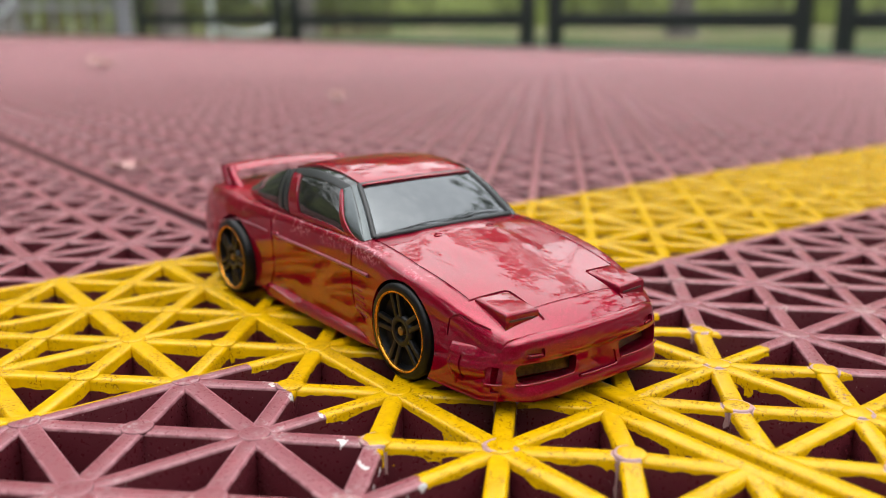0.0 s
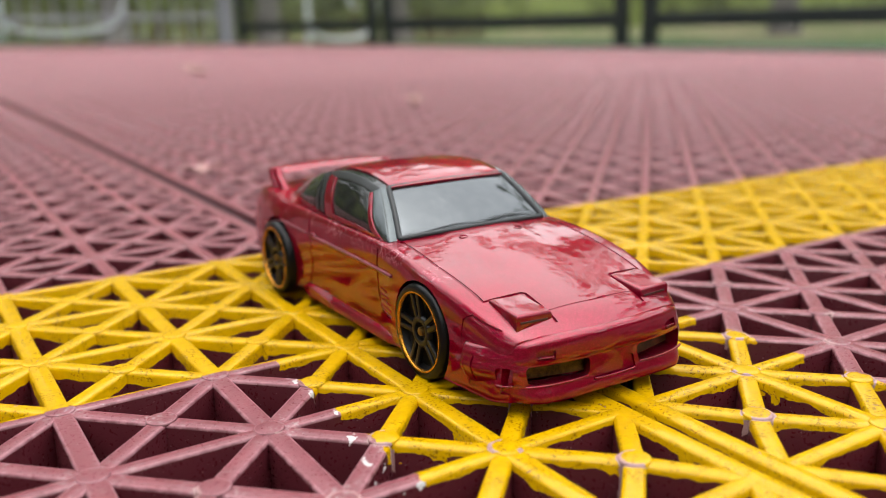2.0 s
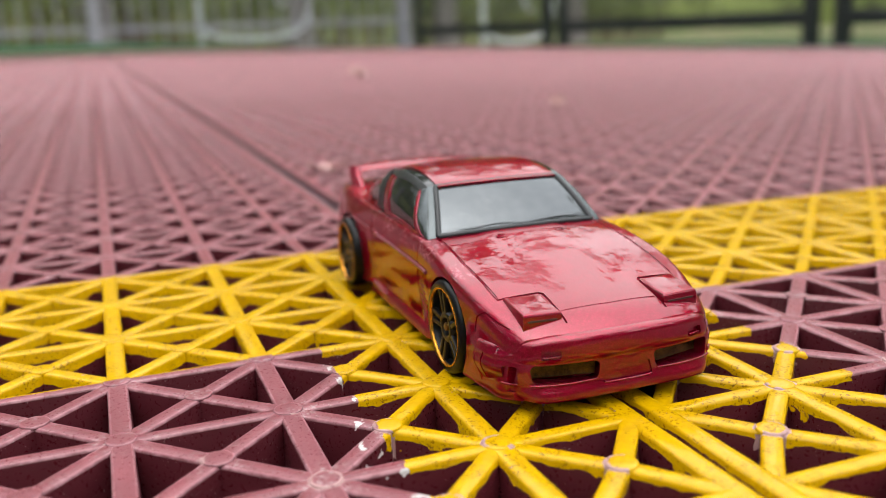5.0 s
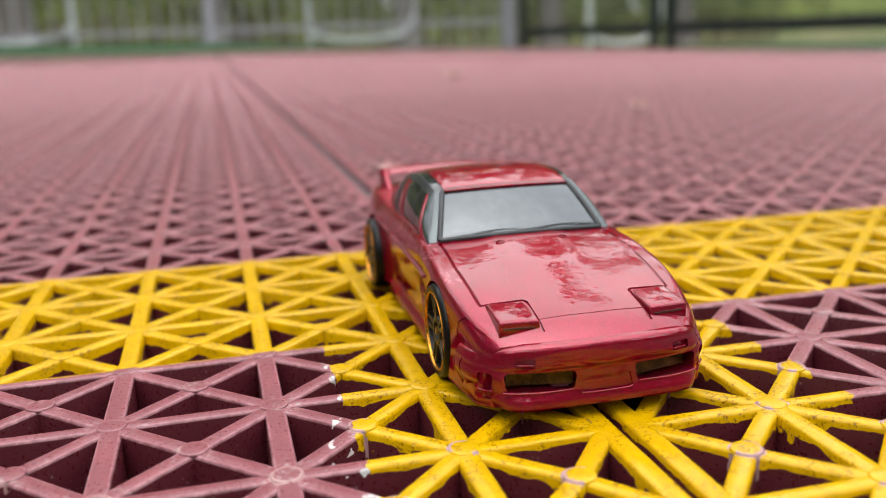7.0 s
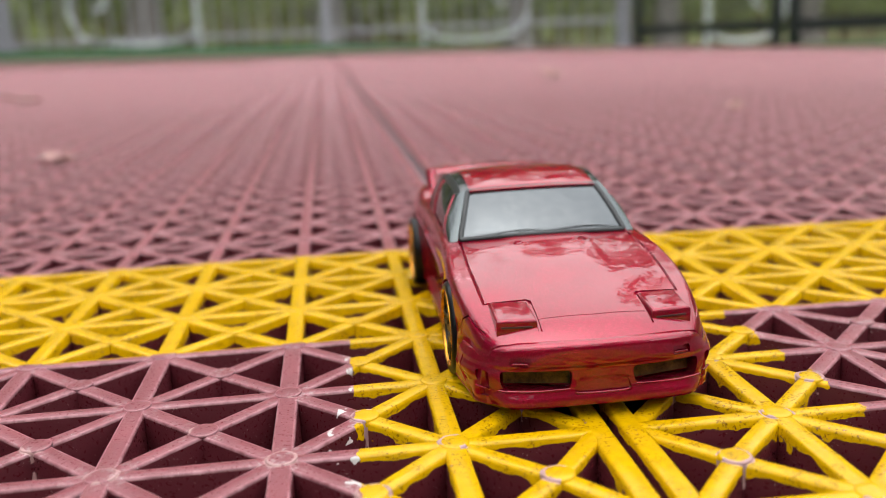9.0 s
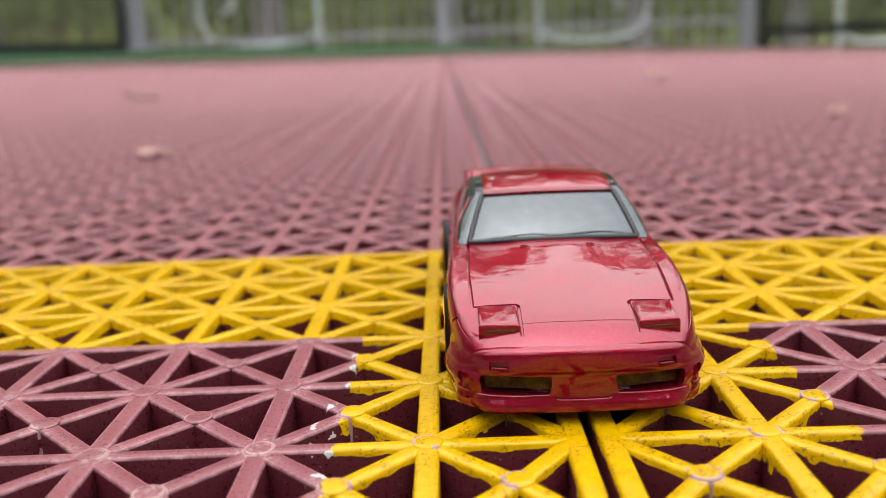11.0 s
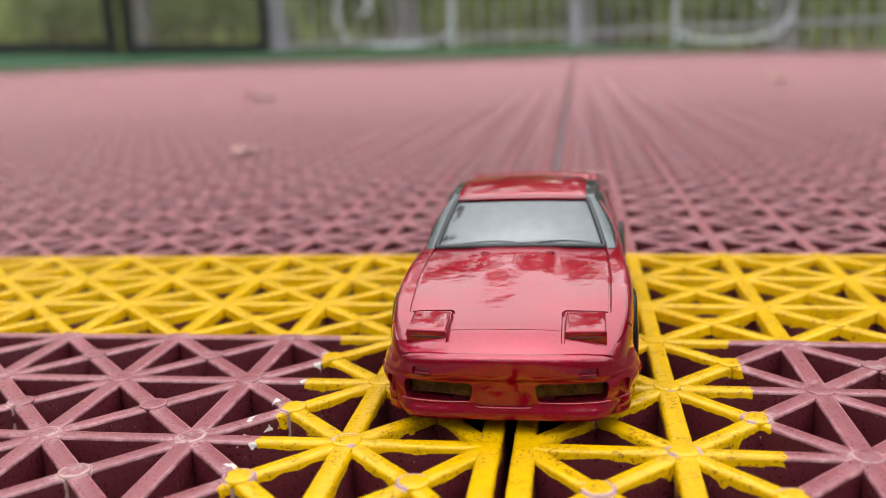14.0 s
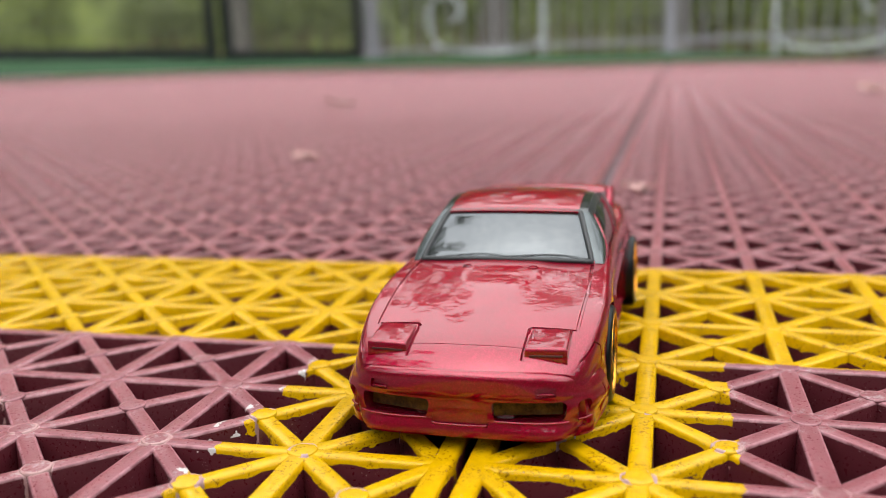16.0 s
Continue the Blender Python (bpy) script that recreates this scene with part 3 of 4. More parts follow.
def build_bumper():
    """Front bumper: lip, recessed face and upper band, with its openings cut through."""
    bm = bmesh.new()
    rows = []
    for p, o in nose_line():
        zt = bumper_top(p.x)
        side = max(0.0, (abs(p.x) - 12.6) / 1.7)
        zb = 1.5 - 0.45 * side
        k = min(1.0, (zt - 6.2) / 2.4)
        prof = [(-2.6, zb + 0.3), (-0.35, zb), (0.02, zb + 0.12), (0.16, zb + 0.4), (0.18, zb + 0.75), (0.14, zb + 1.1), (0.06, zb + 1.4), (0.0, zb + 1.65), (-0.04, zb + 2.0), (0.0, 4.3), (0.02, 5.2), (0.04, 5.75), (0.12, 5.98), (0.18, 6.2), (0.17, zt - 0.75 * k), (0.14, zt - 0.45 * k), (0.06, zt - 0.22 * k), (-0.08, zt - 0.04 * k), (-0.3, zt + 0.08), (-0.62, zt + 0.15), (-1.1, zt + 0.15), (-2.6, zt)]
        fine = []
        for (a0, z0), (a1, z1) in zip(prof, prof[1:]):
            for t in (0, 1 / 3, 2 / 3):
                fine.append((a0 + (a1 - a0) * t, z0 + (z1 - z0) * t))
        fine.append(prof[-1])
        tuck = 2.1 * ease(9.0, 14.0, abs(p.x))
        row = []
        for a, z in fine:
            a += lean(p.x) * (1 - z / 8.4) - inset(p.x) * (1 - ease(5.5, 6.4, z)) - 0.22 - 0.8 * ease(10.0, 14.0, abs(p.x)) * ease(4.5, 7.5, z) - tuck * (1 - ease(1.0, 5.6, z))
            row.append((p.x + o.x * a, p.y + o.y * a, z))
        rows.append(row)
    vs = grid(bm, rows, True)
    bm.faces.new(vs[0])
    bm.faces.new(vs[-1])
    bmesh.ops.recalc_face_normals(bm, faces=bm.faces)
    bumper = part("front_bumper", bm, M_RED, None, "glossy red front bumper with two long grille openings")
    line = nose_line()

    def at(x):
        return min(line, key=lambda q: abs(q[0].x - x))

    slots = bmesh.new()

    def slot(x0, x1, z0, z1, deep, skew, corner, tilt=-10):
        p, o = at((x0 + x1) / 2)
        turn = math.degrees(math.atan2(o.x, -o.y))
        made = bmesh.new()
        w, h = (x1 - x0) / 2 / max(0.5, abs(o.y)), (z1 - z0) / 2
        box(made, -w, w, -2.0, 2.0, -h, h)
        for v in made.verts:
            v.co.x *= 1 - skew * (0.5 - v.co.z / h / 2)
        bmesh.ops.bevel(made, geom=[e for e in made.edges if abs(e.verts[0].co.y - e.verts[1].co.y) > 3], offset=corner, segments=4, profile=0.5, affect="EDGES")
        bmesh.ops.transform(made, matrix=pose(p.x - o.x * (deep - 2.0), p.y - o.y * (deep - 2.0), (z0 + z1) / 2, tilt, 0, turn), verts=made.verts)
        tmp = bpy.data.meshes.new("slot")
        made.to_mesh(tmp)
        made.free()
        slots.from_mesh(tmp)
        bpy.data.meshes.remove(tmp)

    for sx in (-1, 1):
        a, b = sorted((sx * 3.4, sx * 11.1))
        slot(a, b, 3.45, 5.45, 2.6, 0.07, 0.6)
        a, b = sorted((sx * 7.75, sx * 9.85))
        slot(a, b, 6.45, 7.4, 0.25, 0.0, 0.18)
        a, b = sorted((sx * 11.85, sx * 13.2))
        slot(a, b, 3.3, 5.5, 0.8, 0.2, 0.5)
    for sx in (-1, 1):
        box(slots, min(sx * 13.5, sx * 17), max(sx * 13.5, sx * 17), 6.62, 6.82, 0.5, 6.0)
    slot(-2.75, 2.75, 2.95, 4.85, 0.50, -0.14, 0.35, -6)
    carve(bumper, [cutter(slots)])
    bumper.data.transform(Matrix.Scale(MM, 4))
    bumper.data.shade_smooth()
    bumper.data.set_sharp_from_angle(angle=radians(38))
    bumper.data.materials.clear()
    bumper.data.materials.append(M_RED)
    bumper.parent = CAR
    pts = []
    for x, z in ((-2.95, 3.05), (-2.65, 2.92), (-1.3, 2.9), (0.0, 2.9), (1.3, 2.9), (2.65, 2.92), (2.95, 3.05)):
        p, o = at(x)
        push = lean(x) * 0.655 - inset(x) - 0.20
        pts.append((x, p.y + o.y * push, z))
    g = tube(bmesh.new(), pts, 0.13, 8)
    part("plate_ledge", mm(g), M_RED, bumper, "", 60)
    for sx in (-1, 1):
        p, o = at(sx * 7.25)
        turn = math.degrees(math.atan2(o.x, -o.y))
        g = box(bmesh.new(), -3.6, 3.6, -0.15, 0.15, -0.95, 0.95, 0, pose(p.x - o.x * 1.75, p.y - o.y * 1.75, 4.6, -6, 0, turn))
        part("fog_lamp_grille", mm(g), M_MESH, bumper, "speckled brown-gold grille insert")
        p, o = at(sx * 8.8)
        turn = math.degrees(math.atan2(o.x, -o.y))
        g = box(bmesh.new(), -0.85, 0.85, -0.12, 0.12, -0.09, 0.09, 0.05, pose(p.x + o.x * 0.16, p.y + o.y * 0.16, 6.42, 0, 0, turn))
        part("signal_ledge", mm(g), M_RED, bumper, "", 50)
        for x0, x1, z, back in ((3.8, 10.8, 3.42, 0.0), (11.9, 13.1, 3.32, 0.45)):
            g = bmesh.new()
            pts = []
            for k in range(15):
                p, o = at(sx * (x0 + (x1 - x0) * k / 14))
                push = lean(p.x) * 0.593 - inset(p.x) - 0.27 - back
                pts.append((p.x + o.x * push, p.y + o.y * push, z + 0.05 * abs(k - 7) / 7))
            if Vector(pts[0]) != Vector(pts[-1]):
                keep = [q for i, q in enumerate(pts) if i == 0 or (Vector(q) - Vector(pts[i - 1])).length > 1e-4]
                tube(g, keep, 0.12, 8)
                part("opening_ledge", mm(g), M_RED, bumper, "", 60)
        # flare at the bumper's rear edge
        p, o = line[3 if sx < 0 else -4]
        g = tube(bmesh.new(), [(p.x - o.x * (0.1 + 2.1 * (1 - ease(1.0, 5.6, z)) + 0.8 * ease(4.5, 7.5, z) - 1.5 * (1 - z / 8.4) + 0.22), p.y, z) for z in (1.3, 3.0, 5.0, 6.4)], [0.2, 0.26, 0.28, 0.2], 8)
        part("bumper_flare", mm(g), M_RED, bumper, "", 50)


def build_body():
    bm = body_mesh()
    from_bvh = surface_tree(bm)
    body = part("body", bm, M_RED, None, "glossy metallic red body shell")
    tools = []
    # wheel arches
    c = bmesh.new()
    for sx in (-1, 1):
        for yc in (FRONT_Y, REAR_Y):
            rings = lathe(c, [(sx * 9.6, 6.35), (sx * 17.5, 6.35)], 48)
            c.faces.new(rings[0])
            c.faces.new(rings[1])
            bmesh.ops.translate(c, vec=(0, yc, AXLE_Z - 0.3), verts=rings[0] + rings[1])
    tools.append(cutter(c))
    # hollow behind the bumper's openings
    tools.append(cutter(box(bmesh.new(), -12.9, 12.9, -2.0, 3.6, 2.4, 5.9)))
    # panel gaps: a thin round tool led along the surface
    def led(points, way):
        out = []
        for a, b in zip(points, points[1:]):
            n = max(2, int((Vector(b) - Vector(a)).length / 0.8))
            for k in range(n):
                p = Vector(a).lerp(Vector(b), k / n)
                out.append(p)
        out.append(Vector(points[-1]))
        hit = []
        for p in out:
            place, _, _, _ = from_bvh.ray_cast(p - Vector(way) * 8, Vector(way))
            if place:
                hit.append(place)
        return hit
    down = (0, 0, -1)
    for sx in (-1, 1):
        side = (-sx, 0, 0)
        lines = [
            (led([(sx * 11.3, 27.0, 14), (sx * 11.6, 18, 12.5), (sx * 11.3, 8.85, 10.5), (sx * 6.5, 8.45, 11.0), (sx * 6.2, 8.1, 11), (sx * 6.2, 2.6, 11)], down), 0.24),
            (led([(sx * 13, 28.6, 13.2), (sx * 13.2, 28.9, 8), (sx * 13, 28.6, 5.6), (sx * 13, 25.8, 4.6)], side), 0.21),
            (led([(sx * 13, 50.6, 13.3), (sx * 13, 50.0, 9), (sx * 13, 50.2, 6), (sx * 13, 52.0, 3.0)], side), 0.21),
            (led([(sx * 13, 9.4, 7.4), (sx * 13, 9.2, 9.3), (sx * 13, 8.2, 9.9), (sx * 13, 6.2, 9.3), (sx * 13, 4.4, 8.9)], side), 0.15),
        ]
        for (pts, r), w in zip(lines, (down, side, side, side, side)):
            if len(pts) > 3:
                c = bmesh.new()
                tube(c, [p + Vector(w) * 0.08 for p in pts], r, 6)
                tools.append(cutter(c))
    c = bmesh.new()
    tube(c, led([(-6.6, 4.3, 12), (0, 4.0, 12), (6.6, 4.3, 12)], down), 0.15, 6)
    tools.append(cutter(c))
    carve(body, tools)
    body.data.transform(Matrix.Scale(MM, 4))
    body.parent = CAR
    body.data.shade_smooth()
    body.data.set_sharp_from_angle(angle=radians(32))
    body.data.materials.clear()
    body.data.materials.append(M_RED)
    for sx in (-1, 1):
        # raised pop-up lamp: sloping lid with a dark slit below its front edge
        lamp = bmesh.new()
        x0, x1 = sorted((sx * 6.4, sx * 10.85))
        box(lamp, x0, x1, 3.3, 8.35, 8.6, 11.0)
        for v in lamp.verts:
            front, top = v.co.y < 5, v.co.z > 10
            if top:
                v.co.z = 10.62 if front else 11.25
            v.co.y += 0.05 * (abs(v.co.x) - 8.8)
            v.co.z += 0.02 * (abs(v.co.x) - 8.8)
        rim = [e for e in lamp.edges if max(v.co.z for v in e.verts) > 10.0 and min(v.co.z for v in e.verts) > 9.5]
        bmesh.ops.bevel(lamp, geom=rim, offset=0.42, segments=6, profile=0.5, affect="EDGES", clamp_overlap=True)
        bmesh.ops.recalc_face_normals(lamp, faces=lamp.faces)
        lid = part("pop_up_lamp", mm(lamp), M_RED, body, "raised red pop-up headlamp cover", 40)
        b = box(bmesh.new(), x0 + 0.5, x1 - 0.5, 3.24, 3.5, 9.62, 9.86, 0.05)
        for v in b.verts:
            v.co.y += 0.05 * (abs(v.co.x) - 8.8)
            v.co.z += 0.02 * (abs(v.co.x) - 8.8)
        part("lamp_slit", mm(b), M_SEAM, lid, "dark slit under the lamp cover")
    # beads and grips along the sides
    for sx in (-1, 1):
        pts = led([(sx * 13, 48.5, 10.9), (sx * 13, 36, 10.75), (sx * 13, 24.5, 10.6)], (-sx, 0, 0))
        part("side_moulding", mm(tube(bmesh.new(), [p + Vector((sx * 0.10, 0, 0)) for p in pts], 0.24, 8)), M_WORN, body, "thin raised moulding along the door, paint rubbed pale", 60)
        pts = led([(sx * 13, 67, 9.8), (sx * 13, 60, 11.4), (sx * 13, 51.5, 11.0)], (-sx, 0, 0))
        part("side_moulding", mm(tube(bmesh.new(), pts, 0.15, 8)), M_WORN, body, "", 60)
        place = led([(sx * 13, 49.0, 10.9), (sx * 13, 49.1, 10.9)], (-sx, 0, 0))[0]
        b = box(bmesh.new(), -0.28, 0.28, -0.95, 0.95, -0.5, 0.5, 0.22, pose(*place))
        part("door_handle", mm(b), M_RED, body, "small raised red door handle", 50)
        for k in range(5):
            pts = led([(sx * 13, 28.2, 5.3 + 0.75 * k), (sx * 13, 25.2 + 0.12 * k * k * 0.6, 5.1 + 0.75 * k)], (-sx, 0, 0))
            if len(pts) > 2:
                part("fender_louvre", mm(tube(bmesh.new(), pts, 0.13, 6)), M_RED, body, "", 60)
        place = led([(sx * 4.2, 23.6, 14), (sx * 4.2, 23.7, 14)], down)[0]
        ring = [(place.x + 0.55 * math.cos(k * math.pi / 8), place.y + 0.42 * math.sin(k * math.pi / 8), place.z + 0.02 + 0.08 * math.sin(k * math.pi / 8)) for k in range(17)]
        part("washer_nozzle", mm(tube(bmesh.new(), ring, 0.085, 6, False)), M_RED, body, "small oval ring moulded on the bonnet", 60)
        # sill skirt
        rows = []
        for y in [25.0 + 1.0 * k for k in range(31)]:
            e = min(1.0, (y - 24.6) / 2.5, (55.6 - y) / 3.5)
            w = 12.9 + 0.75 * e
            top = 2.3 + 1.0 * max(0.0, (y - 44) / 11.0)
            rows.append([(sx * 11.5, y, 1.0), (sx * (w - 0.25), y, 0.95), (sx * w, y, 1.2), (sx * (w - 0.05), y, top - 0.3), (sx * (w - 0.5), y, top + 0.1), (sx * 12.4, y, top + 0.9), (sx * 11.5, y, top + 0.9)])
        b = bmesh.new()
        vs = grid(b, rows, True)
        b.faces.new(vs[0])
        b.faces.new(vs[-1])
        bmesh.ops.recalc_face_normals(b, faces=b.faces)
        part("side_skirt", mm(b), M_RED, body, "red sill skirt", 45)
    build_bumper()
    b = box(bmesh.new(), -9.2, 9.2, 6, 70, 1.0, 6.0, 0.5)
    part("base_plate", mm(b), M_CHASSIS, CAR, "black base plate under the body")


build_body()


# cabin: edge curves of glass and roof
def ws_low(s):
    return Vector((12.5 * s, 26.2 + 1.5 * s * s, 14.55 - 0.55 * s * s))


def ws_high(s):
    return Vector((9.95 * s, 33.4 + 1.1 * s * s, 20.05 - 0.42 * s * s))


def roof_rear(s):
    return Vector((9.95 * s, 50.3 + 0.3 * s * s, 20.35 - 0.65 * s * s))


def hatch_low(s):
    return Vector((8.0 * s, 67.2 - 0.8 * s * s, 15.2 - 0.3 * s * s))


def ruled(a, b, bulge, s, v):
    p, q = a(s), b(s)
    m = p.lerp(q, v)
    across = q - p
    n = Vector((0, -across.z, across.y)).normalized()
    return m + n * bulge * 4 * v * (1 - v)


def windscreen(s, v):
    return ruled(ws_low, ws_high, 0.30, s, v)


def roof(s, v):
    return ruled(ws_high, roof_rear, 0.95, s, v)


def hatch(s, v):
    return ruled(roof_rear, hatch_low, 0.45, s, v)


def shell_patch(f, s0, s1, v0, v1, lift, thick, ns=20, nv=16, round_off=0.12):
    """A pane or panel lying on a surface, with its own thickness and eased edges."""
    def normal(s, v):
        e = 1e-3
        n = (f(s + e, v) - f(s - e, v)).cross(f(s, v + e) - f(s, v - e)).normalized()
        return n if n.z > -0.2 else -n
    bm = bmesh.new()
    rows = []
    for j in range(-1, nv + 2):
        v = v0 + (v1 - v0) * min(max(j, 0), nv) / nv
        row = []
        for i in range(-1, ns + 2):
            s = s0 + (s1 - s0) * min(max(i, 0), ns) / ns
            edge = j in (-1, nv + 1) or i in (-1, ns + 1)
            rim = j in (0, nv) or i in (0, ns)
            row.append(f(s, v) + normal(s, v) * (lift - thick if edge else lift - round_off if rim else lift))
        rows.append(row)
    grid(bm, rows)
    bmesh.ops.remove_doubles(bm, verts=bm.verts, dist=1e-5)
    bmesh.ops.recalc_face_normals(bm, faces=bm.faces)
    return mm(bm)


def rail_path():
    """The upper edge of the cabin's side, from the windscreen's foot to the tail."""
    return [windscreen(1, k / 8) for k in range(8)] + [roof(1, k / 14) for k in range(14)] + [hatch(1, k / 12) for k in range(13)]


BELT_X = [(27, 12.5), (31, 12.7), (38, 12.8), (46, 12.6), (55, 11.9), (62, 10.6), (67, 9.0)]
BELT_Z = [(27, 13.7), (31, 13.95), (38, 14.2), (46, 14.25), (55, 14.25), (62, 14.4), (67, 14.6)]


def side_point(w, v, sx):
    """w along the rail 0..1, v from belt 0 to rail 1."""
    rail = rail_path()
    t = w * (len(rail) - 1)
    i = min(int(t), len(rail) - 2)
    top = rail[i].lerp(rail[i + 1], t - i)
    low = Vector((table(top.y, BELT_X), top.y, table(top.y, BELT_Z)))
    p = low.lerp(top, v)
    p.x += 0.7 * 4 * v * (1 - v) * min(1.0, max(0.0, (top.z - low.z) / 4))
    return Vector((sx * p.x, p.y, p.z))


def along(y):
    """The rail parameter at a given station."""
    rail = rail_path()
    for i in range(len(rail) - 1):
        if rail[i].y <= y <= rail[i + 1].y:
            return (i + (y - rail[i].y) / (rail[i + 1].y - rail[i].y)) / (len(rail) - 1)
    return 0.0 if y < 40 else 1.0


def build_cabin():
    shell = bmesh.new()
    n = 20
    for f, nv in ((windscreen, 8), (roof, 14), (hatch, 12)):
        grid(shell, [[f(-1 + 2 * i / n, j / nv) for i in range(n + 1)] for j in range(nv + 1)])
    for sx in (-1, 1):
        m = len(rail_path()) - 1
        grid(shell, [[side_point(k / m, v / 8, sx) for v in range(9)] for k in range(m + 1)])
    bmesh.ops.remove_doubles(shell, verts=shell.verts, dist=0.02)
    bmesh.ops.recalc_face_normals(shell, faces=shell.faces)
    cabin = part("cabin", mm(shell), M_GLASS, CAR, "dark smoked glossy plastic cabin", 35)
    part("windscreen", shell_patch(windscreen, -0.888, 0.888, 0.05, 0.93, 0.16, 0.5), M_TINT, cabin, "pale grey mirrored windscreen", 40)
    # dark joint round the windscreen
    loop = [windscreen(s, 0.02) for s in np.linspace(-0.89, 0.89, 25)] + [windscreen(0.897, v) for v in np.linspace(0.04, 0.94, 12)] + [windscreen(s, 0.965) for s in np.linspace(0.894, -0.894, 25)] + [windscreen(-0.897, v) for v in np.linspace(0.94, 0.04, 12)]
    part("windscreen_seal", mm(tube(bmesh.new(), loop + loop[:1], 0.4, 8)), M_BLACK, cabin, "thin black seal", 60)
    part("windscreen_band", shell_patch(windscreen, -0.894, 0.894, 0.915, 0.99, 0.2, 0.5), M_BLACK, cabin, "black band along the top of the windscreen", 40)
    for a, b, lift in ((-0.72, 0.05, 0.0), (-0.02, 0.86, 0.05)):
        pts = [windscreen(a + (b - a) * k / 12, 0.045 + 0.05 * math.sin(math.pi * (k / 12) ** 1.4)) + Vector((0, -0.16, 0.2 + lift)) for k in range(13)]
        part("wiper", mm(tube(bmesh.new(), pts, [0.03 + (0.015 if a < -0.5 else 0.035) * math.sin(math.pi * (k + 0.5) / 13) for k in range(13)], 6)), M_BLACK, cabin, "moulded black wiper", 60)
    part("roof_panel", shell_patch(roof, -0.885, 0.885, -0.045, 1.0, 0.34, 0.5, 24, 20, 0.14), M_RED, cabin, "glossy metallic red roof", 40)
    part("rear_hatch_frame", shell_patch(hatch, -0.9, 0.9, 0.86, 1.0, 0.25, 0.5), M_RED, cabin, "", 40)
    for sx in (-1, 1):
        side = lambda w, v: side_point(w, v, sx)  # noqa: E731
        name = "side_window"
        part(name, pane(side, [(30.9, 0.14), (43.2, 0.10), (45.9, 0.80), (35.7, 0.83)], 0.10, 0.4), M_GLASS, cabin, "dark smoked side window", 40)
        part("quarter_window", pane(side, [(51.0, 0.14), (63.0, 0.22), (56.0, 0.84), (50.4, 0.86)], 0.10, 0.4), M_GLASS, cabin, "dark smoked rear quarter window", 40)
        part("window_frame", pane(side, [(43.1, 0.02), (46.2, 0.02), (48.4, 0.9), (46.0, 0.86)], 0.26, 0.6), M_RED, cabin, "red rear edge of the door window", 40)
        part("window_frame", pane(side, [(30.2, 0.0), (46.0, 0.0), (46.0, 0.10), (31.0, 0.11)], 0.30, 0.6), M_RED, cabin, "red window ledge", 40)
        part("window_frame", pane(side, [(46.6, 0.0), (67, 0.0), (64.5, 0.2), (50.6, 0.12)], 0.28, 0.6), M_RED, cabin, "", 40)
        part("window_frame", pane(side, [(28.3, 0.06), (31.0, 0.0), (35.65, 0.83), (35.35, 0.87)], 0.16, 0.5), M_RED, cabin, "red front corner of the door window frame", 40)
        part("front_pillar", pane(side, [(27.7, 0.97), (28.2, 0.1), (35.35, 0.88), (34.3, 0.995)], 0.10, 0.4), M_PILLAR, cabin, "glossy grey front pillar", 40)
        a, b = sorted((sx * 0.926, sx * 1.0))
        part("front_pillar", shell_patch(windscreen, a, b, 0.0, 1.0, 0.10, 0.3, 4, 12, 0.03), M_PILLAR, cabin, "glossy grey front pillar", 40)
        a, b = sorted((sx * 0.910, sx * 0.922))
        part("front_pillar", shell_patch(windscreen, a, b, 0.0, 1.0, 0.12, 0.4, 4, 14, 0.03), M_RED, cabin, "thin red pillar beside the windscreen", 40)
        part("roof_rail", pane(side, [(35.4, 0.86), (48.6, 0.84), (48.8, 0.995), (34.5, 0.995)], 0.06, 0.4), M_TRIM, cabin, "dark glossy roof rail", 40)
        for k in (0, 1):
            part("pillar_rib", pane(side, [(46.4 + 1.9 * k, 0.06), (47.6 + 1.9 * k, 0.06), (49.5 + 1.2 * k, 0.97), (48.7 + 1.2 * k, 0.97)], 0.34, 0.6), M_TRIM, cabin, "dark ribbed door pillar", 40)


def pane(f, corners, lift, thick, n=12):
    """A four-cornered pane on the cabin's side; corners are (station, height share)."""
    def g(s, v):
        a, b, c, d = corners
        y = (a[0] * (1 - s) + b[0] * s) * (1 - v) + (d[0] * (1 - s) + c[0] * s) * v
        h = (a[1] * (1 - s) + b[1] * s) * (1 - v) + (d[1] * (1 - s) + c[1] * s) * v
        return f(along(y), h)
    sx = 1 if g(0.5, 0.5).x > 0 else -1
    bm = bmesh.new()
    rows = []
    for j in range(-1, n + 2):
        row = []
        for i in range(-1, n + 2):
            s, v = min(max(i, 0), n) / n, min(max(j, 0), n) / n
            edge = j in (-1, n + 1) or i in (-1, n + 1)
            out = Vector((sx * 0.86, 0, 0.5))
            row.append(g(s, v) + out * (lift - thick if edge else lift - 0.06 if (i in (0, n) or j in (0, n)) else lift))
        rows.append(row)
    grid(bm, rows)
    bmesh.ops.remove_doubles(bm, verts=bm.verts, dist=1e-5)
    bmesh.ops.recalc_face_normals(bm, faces=bm.faces)
    return mm(bm)


build_cabin()


